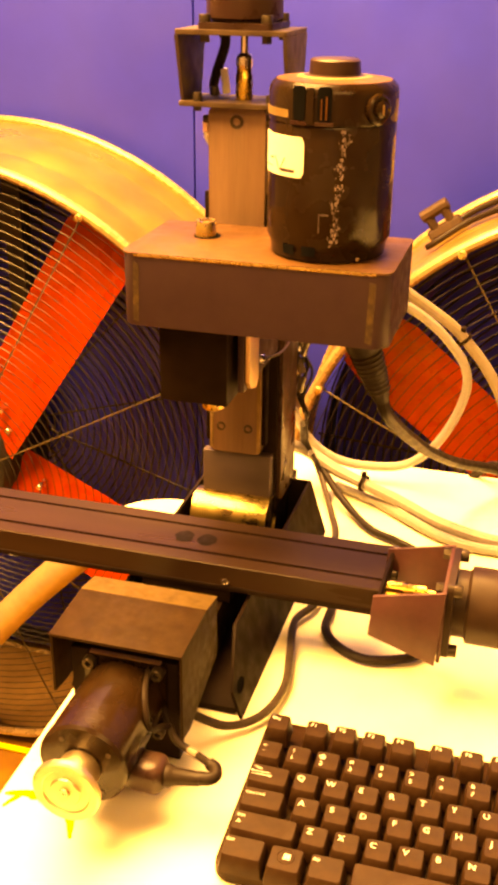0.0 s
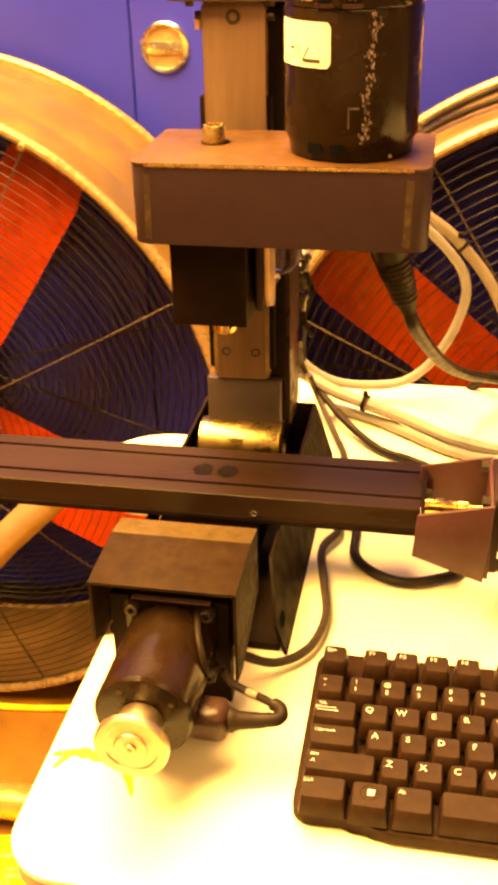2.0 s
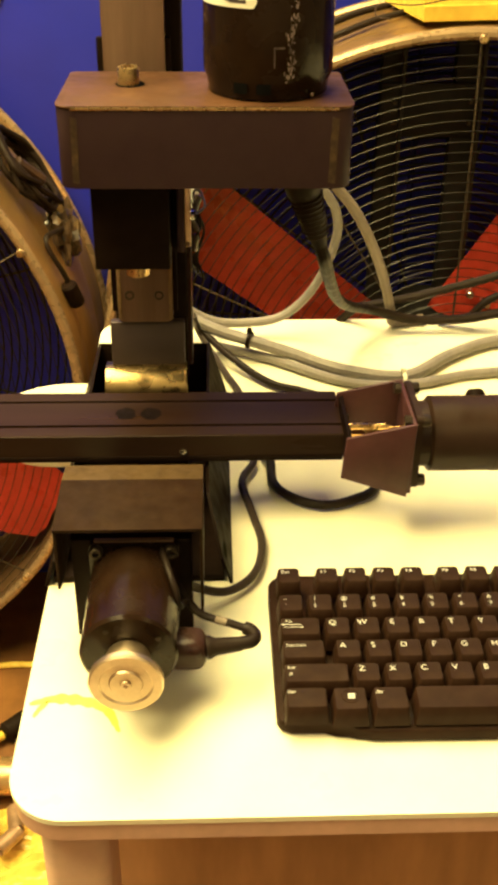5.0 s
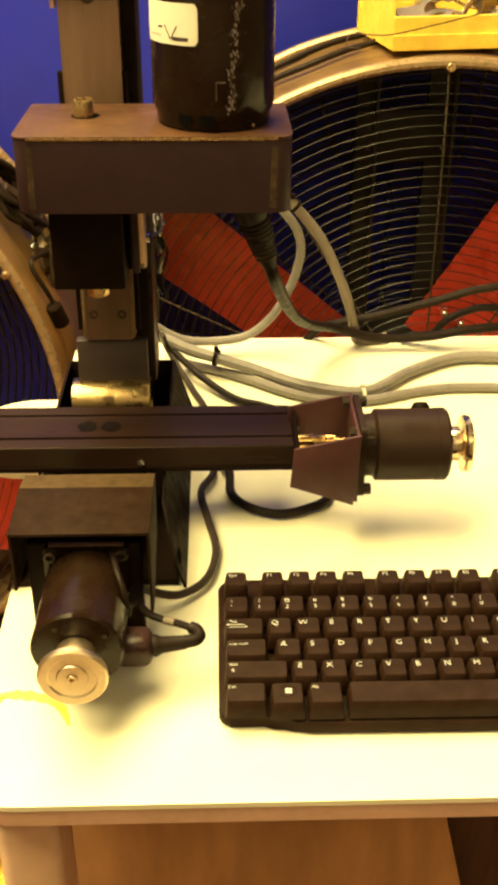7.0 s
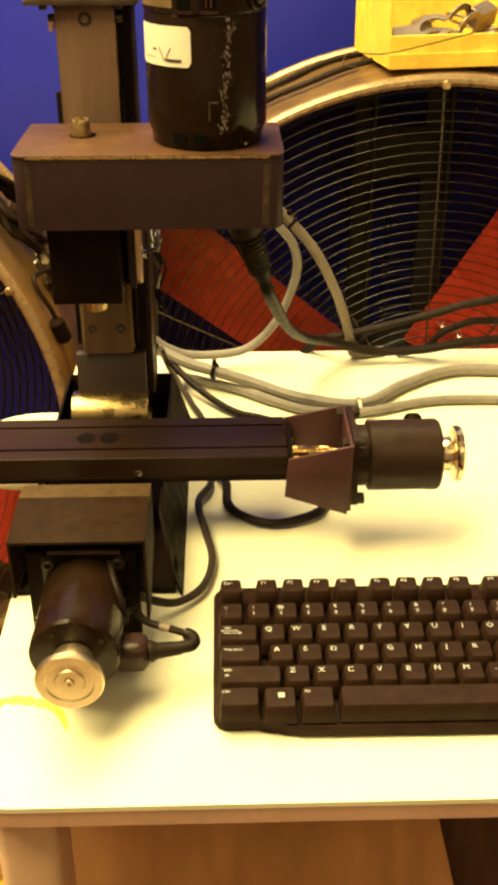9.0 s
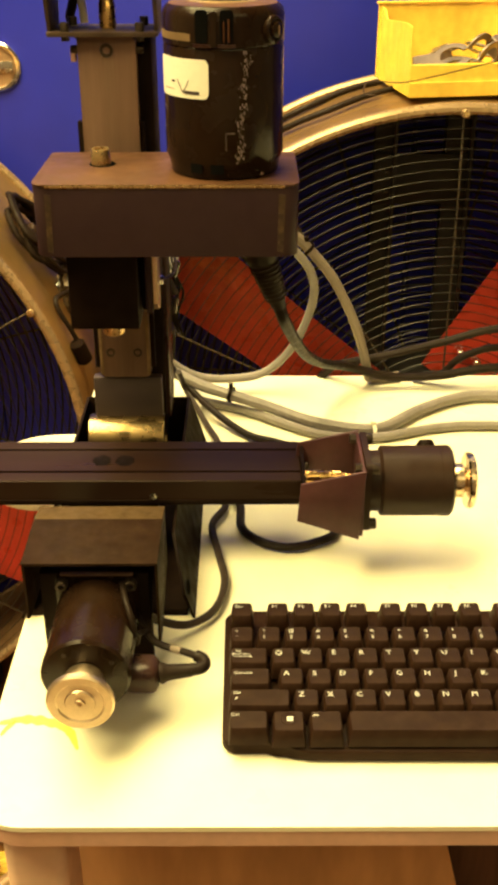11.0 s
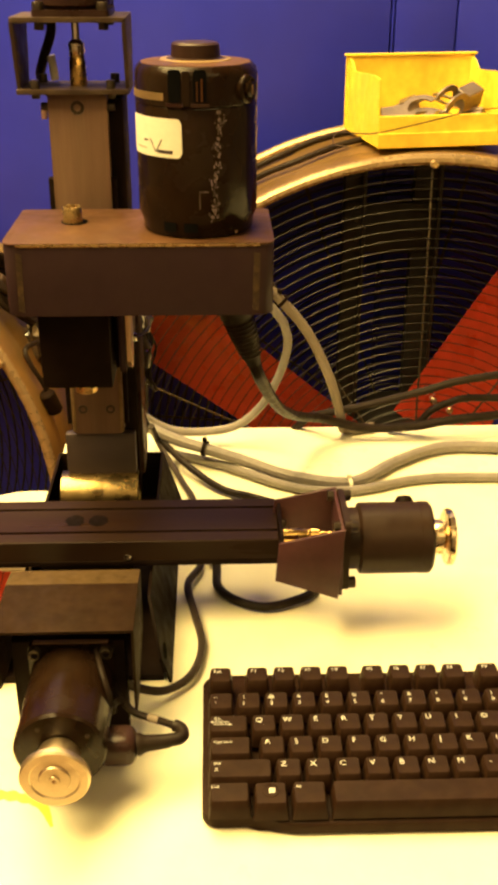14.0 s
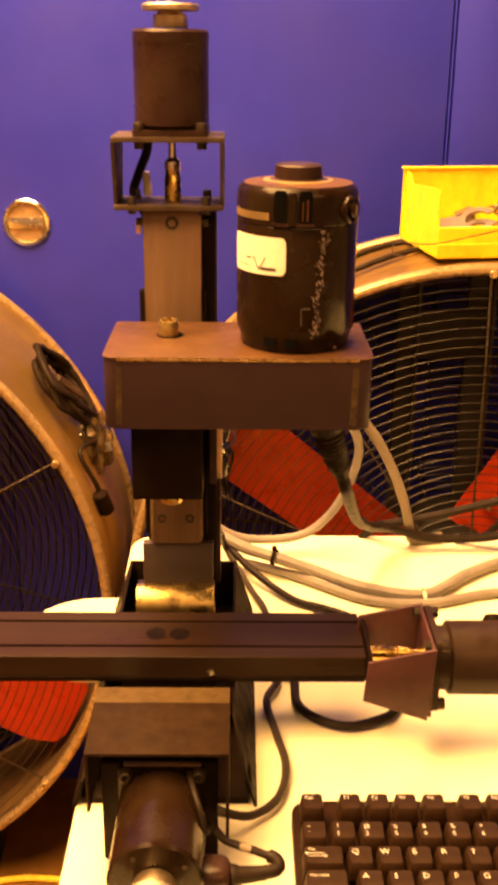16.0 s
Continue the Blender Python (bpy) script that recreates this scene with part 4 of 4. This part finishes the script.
        for p, q in zip(rows, rows[1:]):
            for j in range(6):
                bm.faces.new((p[j], p[j + 1], q[j + 1], q[j]))
        bmesh.ops.solidify(bm, geom=bm.faces[:], thickness=0.003)
        blade = part("blade", bm, M_RED, f, "dusty red fan blade")
        for q, s in ((0.105, -0.018), (0.13, 0.012), (0.13, 0.045)):
            p = Vector(c) + u * q + v * (s - 0.01 + lead) + Vector((0, 0.052, 0))
            part("blade_bolt", rod(p, p + Vector((0, 0.03, 0)), 0.006, 8, 0.001), M_BRIGHT, blade)
    # two dark posts and a cross plate that carry the motor
    mount = part("motor_mount", box(cx - 0.098, cx + 0.048, y + d - 0.046, y + d - 0.042, cz + r - 0.175, cz + r - 0.095, 0.001), M_DARK, f, "dark steel motor mount")
    for dx, w in ((-0.083, 0.017), (0.032, 0.021)):
        zt = math.sqrt((r * 0.985) ** 2 - 0.13 ** 2)
        part("mount_post", box(cx + dx - w, cx + dx + w, y + d - 0.0415, y + d - 0.020, cz - 0.10, cz + zt, 0.002), M_DARK, mount)
        part("post_flange", box(cx + dx + w - 0.006, cx + dx + w, y + d - 0.056, y + d - 0.0465, cz - 0.10, cz + zt, 0.001), M_DARKB, mount)
        for z in (cz + r - 0.122, cz + r - 0.153):
            part("bolt", rod((cx + dx + 0.004, y + d - 0.0515, z), (cx + dx + 0.004, y + d - 0.0462, z), 0.0032, 6), M_SPOKED, mount)
    # stand; legs coloured near-black for the shadow beneath the drum
    for dx in (-0.30, 0.30):
        zb = cz - math.sqrt((r + flare) ** 2 - 0.28 ** 2)
        part("stand_leg", box(cx + dx - 0.02, cx + dx + 0.02, y + 0.06, y + 0.13, FLOOR, zb - 0.014, 0.003), M_DARK, f)
    return f


fan_r = fan(0.279, 0.458, 0.512, 0.92, "large dusty drum fan with red blades behind table", ((57, 0.0), (142, 0.036), (237, 0.0), (326, -0.004)), 90, 0.22, 0.0185)
fan_l = fan(-0.830, 0.424, 0.542, 0.93, "large cream drum fan with orange-red blades and wire guard", ((57.5, 0.0), (147, 0.0), (237, 0.0), (-27, 0.0)), 60.5, 0.27, 0.0225)

# cord hooked over the drums
def drum_point(cx, cz, r, deg, y):
    return Vector((cx + (r + 0.0215) * math.cos(radians(deg)), y, cz + (r + 0.0215) * math.sin(radians(deg))))


cord([drum_point(0.279, 0.458, 0.512, d, 0.985 + dy) for d, dy in ((129, 0.02), (127, 0.015), (122, 0.03), (116, 0.02), (110, 0.012), (104, 0.03), (98, 0.05), (94, 0.08))], 0.0045, M_BLACKCABLE, "black power cord draped along the fan drum")
cord([drum_point(0.279, 0.458, 0.512, d, yy) for d, yy in ((128, 1.09), (126, 1.07), (121, 1.085), (114, 1.08), (106, 1.10), (100, 1.105))], 0.0045, M_BLACKCABLE, "black power cord draped along the fan drum")
hook = thing("cord_hook", drum_point(0.279, 0.458, 0.512, 126, 1.05), "rusty steel cord hook on the fan drum", "hook")
p = drum_point(0.279, 0.458, 0.512, 126, 1.05)
u = Vector((math.cos(radians(126)), 0, math.sin(radians(126))))
w = Vector((math.sin(radians(126)), 0, -math.cos(radians(126))))
for a in (-0.013, 0.013):
    q = p + w * a
    part("hook_arm", rod(q - u * 0.005, q + u * 0.032, 0.007, 10, 0.001), M_RUST, hook)
part("hook_bar", rod(p - w * 0.022 + u * 0.034, p + w * 0.022 + u * 0.034, 0.009, 10, 0.001), M_RUST, hook)

part("hook_base", rod(p - w * 0.026 + u * 0.002, p + w * 0.026 + u * 0.002, 0.011, 8, 0.002), M_RUST, hook)

# coil of cord with a clear connector, resting on the other drum
coil = thing("cord_coil", drum_point(-0.830, 0.424, 0.542, 35, 1.05), "coiled black power cord on the fan drum", "cable coil")
c = drum_point(-0.830, 0.424, 0.542, 35, 1.06)
u = Vector((math.cos(radians(35)), 0, math.sin(radians(35))))
w = Vector((math.sin(radians(35)), 0, -math.cos(radians(35))))
rng = random.Random(9)
pts = []
for k in range(60):
    a = k * 0.62
    rr = 1 + rng.uniform(-0.26, 0.10)
    pts.append(c + w * (0.070 * rr * math.cos(a)) + Vector((0, 0.056 * rr * math.sin(a), 0)) + u * (0.004 + 0.010 * rng.random() + 0.0003 * k))
part("coil", cable(pts, 0.0048, 8, 5), M_COIL, coil)
part("coil_tail", cable([c + w * 0.05, c + w * 0.10 + u * 0.006, drum_point(-0.83, 0.424, 0.542, 26, 0.99), drum_point(-0.83, 0.424, 0.542, 20, 0.99), drum_point(-0.83, 0.424, 0.542, 16, 1.0)], 0.0042, 8, 8), M_BLACKCABLE, coil)
part("coil_plug", rod(drum_point(-0.83, 0.424, 0.542, 18.5, 0.985), drum_point(-0.83, 0.424, 0.542, 14.5, 0.995), 0.013, 12, 0.003), M_BLACK, coil)
part("band", rod(c - w * 0.02 + u * 0.018 + Vector((0, -0.02, 0)), c + w * 0.03 + u * 0.022 + Vector((0, 0.01, 0)), 0.010, 8, 0.002), M_RUST, coil, "brown paper band")
bag = bmesh.new()
bmesh.ops.create_icosphere(bag, subdivisions=3, radius=1)
q = drum_point(-0.83, 0.424, 0.542, 23, 1.075)
for v in bag.verts:
    n = 1 + 0.45 * noise.noise(v.co * 2.3) + 0.3 * noise.noise(v.co * 6)
    v.co = q + Vector((0.027 * v.co.x * n, 0.034 * v.co.y * n, 0.058 * v.co.z * n))
solo("plastic_wrap", bag, M_WRAP, "crumpled clear plastic wrap on the fan drum", "plastic wrap", smooth=False)

# ---- yellow parts bin ----
bin_at = Matrix.Translation((0.2035, 0.952, 0.9855)) @ Matrix.Rotation(radians(9), 4, "Z")
bin_ob = new("storage_bin")
bin_ob.matrix_basis = bin_at
tagged(bin_ob, "yellow plastic parts bin on top of the fan", "storage bin")


def bin_part(name, bm, mat, label=""):
    bmesh.ops.recalc_face_normals(bm, faces=bm.faces)
    me = bpy.data.meshes.new(name)
    bm.to_mesh(me)
    bm.free()
    me.materials.append(mat)
    ob = new(name, me)
    ob.parent = bin_ob
    return tagged(ob, label)


BW, BD, BH = 0.196, 0.160, 0.106
t = 0.0028
bin_part("bottom", box(0, BW, 0, BD, 0, t, 0.0005), M_BIN)
bin_part("back", box(-0.004, BW + 0.004, BD - t, BD, t, BH, 0.0006), M_BIN)
side = [(0.0, t), (BD - t, t), (BD - t, BH - 0.002), (BD - 0.020, BH - 0.005), (BD - 0.034, BH - 0.018), (0.030, BH - 0.012), (0.0, BH - 0.014)]
bin_part("side", slab(side, 0, t, "x", 0.0005), M_BIN)
bin_part("side", slab(side, BW - t, BW, "x", 0.0005), M_BIN)
bin_part("front_lip", box(0.0, BW, -0.004, t, 0.0, 0.043, 0.0008), M_BIN)
bin_part("front_rib", box(-0.001, BW + 0.001, -0.008, -0.0042, 0.0, 0.020, 0.0008), M_BIN)
bin_part("rim", box(-0.006, BW + 0.006, BD - 0.006, BD + 0.004, BH + 0.0002, BH + 0.004, 0.001), M_BIN)

# clevis brackets lying in the bin
def clevis(m):
    root = new("clevis_bracket")
    tagged(root, "grey steel clevis bracket lying in the yellow bin", "bracket", "clevis brackets")
    root.matrix_basis = bin_at @ m @ Matrix.Scale(1.25, 4)
    pts = [(0.022 * math.cos(radians(a)), 0.022 * math.sin(radians(a))) for a in range(-150, 151, 20)]
    pts += [(0.0145 * math.cos(radians(a)), 0.0145 * math.sin(radians(a))) for a in range(150, -151, -20)]
    for y in (-0.010, 0.008):
        bm = slab(pts, y, y + 0.002, "y")
        bmesh.ops.recalc_face_normals(bm, faces=bm.faces)
        me = bpy.data.meshes.new("fork")
        bm.to_mesh(me)
        bm.free()
        me.materials.append(M_PART)
        new("fork", me).parent = root
    bm = box(0.018, 0.046, -0.010, 0.010, -0.011, 0.011, 0.002)
    bmesh.ops.recalc_face_normals(bm, faces=bm.faces)
    me = bpy.data.meshes.new("shank")
    bm.to_mesh(me)
    bm.free()
    me.materials.append(M_PART)
    new("shank", me).parent = root


clevis(pose(0.082, 0.055, 0.036, 60, 10, 160))
clevis(pose(0.125, 0.055, 0.046, 25, -15, 25))
clevis(pose(0.138, 0.100, 0.036, 65, 10, -40))
clevis(pose(0.085, 0.105, 0.034, 70, 0, 75))
cord([bin_at @ Vector(p) for p in ((-0.045, -0.006, 0.004), (-0.060, 0.010, 0.006), (-0.048, 0.028, 0.018), (-0.01, -0.012, 0.022), (0.06, -0.012, 0.034), (0.13, -0.008, 0.047), (0.19, 0.004, 0.050))], 0.0009, M_RUST, "thin rusty wire hanging over the bin", "wire", 0.0)

# ---- floor clutter ----
solo("floor_tube", cable([(-1.5, 0.655, FLOOR + 0.045), (-0.9, 0.66, FLOOR + 0.045), (-0.45, 0.66, FLOOR + 0.045), (0.0, 0.66, FLOOR + 0.045), (0.7, 0.66, FLOOR + 0.045)], 0.030, 20, 6), M_TUBE, "dusty steel stand tube on the floor", "tube")
for x in (-1.2, 0.3):
    solo("tube_foot", box(x - 0.03, x + 0.03, 0.625, 0.695, FLOOR, FLOOR + 0.017, 0.002), M_TUBE, "small steel foot under the tube", "foot", group="tube feet")
cord([(-1.1, 0.93, FLOOR + 0.006), (-0.75, 0.91, FLOOR + 0.006), (-0.56, 0.935, FLOOR + 0.006), (-0.48, 0.955, FLOOR + 0.006), (-0.40, 0.955, FLOOR + 0.006), (-0.2, 0.93, FLOOR + 0.006)], 0.006, M_FILM, "yellow extension cord on the floor")
xp = thing("extension_plug", (-0.44, 0.77, FLOOR), "dark clear plug end of yellow extension cord", "plug")
part("plug_shell", rod((-0.440, 0.772, FLOOR + 0.020), (-0.400, 0.812, FLOOR + 0.020), 0.018, 16, 0.006), M_COIL, xp)
part("plug_cord", cable([(-0.400, 0.812, FLOOR + 0.020), (-0.37, 0.835, FLOOR + 0.016), (-0.30, 0.86, FLOOR + 0.008)], 0.007, 10, 6), M_FILM, xp)
part("plug_face", rod((-0.462, 0.750, FLOOR + 0.020), (-0.4395, 0.7725, FLOOR + 0.020), 0.008, 12, 0.002), M_BIN, xp)
bm = bmesh.new()
N = 60
grid = [[bm.verts.new((-1.0 + 0.75 * i / N, 0.28 + 0.34 * j / N, FLOOR + 0.004 + 0.030 * abs(noise.noise(Vector((i * 0.16, j * 0.16, 0)))) + 0.018 * abs(noise.noise(Vector((i * 0.45, j * 0.45, 4)))))) for j in range(N + 1)] for i in range(N + 1)]
for i in range(N):
    for j in range(N):
        bm.faces.new((grid[i][j], grid[i + 1][j], grid[i + 1][j + 1], grid[i][j + 1]))
solo("plastic_sheet", bm, M_FILM, "crumpled yellow plastic sheet on the floor", "plastic sheet", smooth=False)
rng = random.Random(12)
for k in range(8):
    x, y = (-0.490 + 0.034 * (k % 4) + rng.uniform(-0.012, 0.012), 0.575 - 0.042 * (k // 4) + rng.uniform(-0.008, 0.008))
    a = radians(rng.uniform(50, 130))
    d = Vector((math.cos(a), math.sin(a), 0)) * 0.021
    p = Vector((x, y, FLOOR + 0.044))
    axis = (d * 2)
    bm = lathe([(0.0125, 0), (0.0125, 0.042), (0.0105, 0.042), (0.0105, 0)], p - d, axis, 16, True)
    solo("steel_spacer", bm, M_SPOKE, "short steel tube spacer on yellow sheet", "spacer", group="steel spacers")
# slanted tube in front of the cream fan
solo("slanted_tube", cable([(-0.98, 0.86, FLOOR + 0.03), (-0.70, 0.862, 0.215), (-0.535, 0.864, 0.385)], 0.027, 18, 8), M_STRUT, "dusty grey slanted tube before the fan guard", "tube")

# ---- keyboard ----
keyboard = thing("keyboard", (0.17, 0, T), "black computer keyboard with white lettering on table", "keyboard")
KX, U = -0.0352, 0.01905
outline = rounded(-0.0385, 0.420, -0.0655, 0.0655, (0.008, 0.004, 0.010, 0.010), 6)
outline = [q for q in outline if not (q[1] < -0.06 and q[0] > 0)]
i = next(k for k, q in enumerate(outline) if q[0] > 0.3)
front = [(-0.010, -0.0655), (-0.003, -0.0665), (0.003, -0.0685), (0.009, -0.0705), (0.018, -0.0728), (0.22, -0.0735), (0.41, -0.0728), (0.420, -0.066)]
outline = outline[:i] + front + outline[i:]
case = slab(outline, T + 0.0015, T + 0.0098, "z", 0.0018)
for v in case.verts:
    if v.co.z > T + 0.006:
        v.co.z += 0.007 * (v.co.y + 0.08) / 0.15
part("case", case, M_KEYBODY, keyboard)
for x in (0.0, 0.37):
    part("foot", box(x - 0.01, x + 0.01, 0.045, 0.055, T, T + 0.0018, 0.0003), M_KEYBODY, keyboard)

key_meshes = {}


def key_mesh(w, d, h=0.0125):
    """A keycap w by d with sloping walls and a soft dished top, its top at the origin's height."""
    if (w, d) in key_meshes:
        return key_meshes[w, d]
    bm = bmesh.new()
    rings = []
    for inx, iny0, iny1, z, r in ((0.0006, 0.0006, 0.0006, -h, 0.001), (0.0012, 0.0012, 0.0008, -h * 0.55, 0.0014), (0.0021, 0.0032, 0.0011, -0.0006, 0.0018), (0.0026, 0.0038, 0.0015, 0.0, 0.0016)):
        pts = rounded(-w / 2 + inx, w / 2 - inx, -d / 2 + iny0, d / 2 - iny1, r, 2)
        rings.append([bm.verts.new((x, y, z)) for x, y in pts])
    for p, q in zip(rings, rings[1:]):
        for k in range(len(p)):
            bm.faces.new((p[k], p[(k + 1) % len(p)], q[(k + 1) % len(p)], q[k]))
    top = bm.faces.new(rings[-1])
    if w < 0.022 and d < 0.022:
        res = bmesh.ops.poke(bm, faces=[top])
        for v in res["verts"]:
            v.co.z -= 0.0004
    bmesh.ops.recalc_face_normals(bm, faces=bm.faces)
    me = bpy.data.meshes.new("key")
    bm.to_mesh(me)
    bm.free()
    me.polygons.foreach_set("use_smooth", [True] * len(me.polygons))
    me.set_sharp_from_angle(angle=radians(40))
    me.materials.append(M_KEY)
    key_meshes[w, d] = me
    return me


kinv = keyboard.matrix_basis.inverted()
glyphs = {}


def key(x, y, z, w, d, marks=(), tilt=4.0):
    ob = new("key", key_mesh(round(w, 5), round(d, 5)))
    ob.parent = keyboard
    ob.matrix_parent_inverse = kinv
    ob.matrix_basis = pose(x, y, z, tilt + random.uniform(-0.8, 0.8), random.uniform(-0.6, 0.6), random.uniform(-0.5, 0.5))
    for text, size, lx, ly in marks:
        if (text, size) not in glyphs:
            cu = bpy.data.curves.new("legend", "FONT")
            cu.body, cu.size, cu.align_x, cu.align_y, cu.resolution_u, cu.offset = text, size, "CENTER", "CENTER", 2, 0.0
            tmp = bpy.data.objects.new("legend", cu)
            me = bpy.data.meshes.new_from_object(tmp)
            bpy.data.objects.remove(tmp)
            me.name = "legend"
            me.materials.clear()
            me.materials.append(M_INK)
            glyphs[text, size] = me
        g = new("legend", glyphs[text, size])
        g.parent = ob
        g.matrix_basis = pose(lx, ly, 0.0003)
    return ob


def letter(s):
    return ((s, 0.0060, -0.0033, 0.0034),)


ROWS = {"f": (0.0400, 0.7868), "n": (0.0160, 0.7835), "q": (-0.0035, 0.7805), "a": (-0.0225, 0.7785), "z": (-0.0415, 0.7768), "c": (-0.0640, 0.7752)}
y, z = ROWS["f"]
fx = [KX + 0.5 * U] + [KX + (1.85 + k + 0.30 * (k // 4)) * U for k in range(12)]
for k, x in enumerate(fx):
    key(x, y, z, U * 0.95, 0.0185, ((("Esc" if k == 0 else "F%d" % k), 0.0044, -0.0022, 0.0040),))
y, z = ROWS["n"]
for k, (lo, hi) in enumerate(zip("`1234567890-=", "~!@#$%^&*()_+")):
    key(KX + (k + 0.5) * U, y, z, U, U, ((lo, 0.0048, -0.0036, -0.0022), (hi, 0.0044, -0.0036, 0.0040)))
key(KX + 14 * U, y, z, 2 * U, U)
y, z = ROWS["q"]
tab = key(KX + 0.75 * U, y, z, 1.5 * U, U, (("Tab", 0.0030, -0.0075, 0.0050),))
for dy, s in ((0.0022, -1), (0.0000, 1)):
    bm = slab([(-0.0105, dy - 0.0002), (0.0005, dy - 0.0002), (0.0005, dy + 0.0002), (-0.0105, dy + 0.0002)], 0.0002, 0.0003)
    ex = 0.0005 if s > 0 else -0.0105
    slab([(ex, dy - 0.0008), (ex + s * 0.0018, dy), (ex, dy + 0.0008)], 0.0002, 0.0003, bm=bm)
    me = bpy.data.meshes.new("legend")
    bm.to_mesh(me)
    bm.free()
    me.materials.append(M_INK)
    new("legend", me).parent = tab
for k, ch in enumerate("QWERTYUIOP[]"):
    key(KX + (2.0 + k) * U, y, z, U, U, letter(ch))
key(KX + 14.25 * U, y, z, 1.5 * U, U)
y, z = ROWS["a"]
key(KX + 0.8 * U, y, z, 1.55 * U, U, (("Caps Lock", 0.0029, -0.0050, 0.0040),))
for k, ch in enumerate("ASDFGHJKL;'"):
    key(KX + (2.25 + k) * U, y, z, U, U, letter(ch))
key(KX + 13.875 * U, y, z, 2.25 * U, U)
y, z = ROWS["z"]
key(KX + 1.125 * U, y, z, 2.25 * U, U, (("Shift", 0.0029, -0.0150, 0.0048), ("^", 0.0060, -0.0155, -0.0010)))
for k, ch in enumerate("ZXCVBNM,./"):
    key(KX + (2.75 + k) * U, y, z, U, U, letter(ch))
key(KX + 13.625 * U, y, z, 2.75 * U, U)
y, z = ROWS["c"]
key(KX + 0.74 * U, y + 0.0035, z, 1.46 * U, 0.0195, (("Ctrl", 0.0031, -0.0090, 0.0052),))
win = key(KX + 2.09 * U, y + 0.0022, z, 1.22 * U, 0.0212)
for a in (-0.0012, 0.0009):
    for b in (0.0005, 0.0026):
        bm = slab([(a, b), (a + 0.0018, b + 0.0003), (a + 0.0018, b + 0.0021), (a, b + 0.0018)], 0.0001, 0.0003)
        me = bpy.data.meshes.new("logo_pane")
        bm.to_mesh(me)
        bm.free()
        me.materials.append(M_INK)
        new("logo_pane", me).parent = win
bm = lathe([(0.0048, 0.0), (0.0050, 0.0003), (0.0052, 0.0)], (0, 0.0025, 0.0), (0, 0, 1), 24)
me = bpy.data.meshes.new("logo_ring")
bm.to_mesh(me)
bm.free()
me.materials.append(M_KEYBODY)
new("logo_ring", me).parent = win
key(KX + 3.36 * U, y + 0.0022, z, 1.24 * U, 0.0212, (("Alt", 0.0034, -0.0066, 0.0055),))
key(KX + 7.15 * U, y + 0.0022, z, 6.2 * U, 0.0212)
for k in range(4):
    key(KX + (10.90 + 1.25 * k) * U, y + 0.0022, z, 1.22 * U, 0.0212)
for k in range(3):
    for r in ("n", "q"):
        key(KX + (15.8 + k) * U, *ROWS[r], U, U)
    key(KX + (15.8 + k) * U, ROWS["c"][0] + 0.004, ROWS["c"][1], U, U)
key(KX + 16.8 * U, *ROWS["z"], U, U)
for k in range(4):
    for r in ("n", "q", "a", "z"):
        key(KX + (19.2 + k) * U, *ROWS[r], U, U)
    key(KX + (19.2 + k) * U, ROWS["c"][0] + 0.004, ROWS["c"][1], U, U)
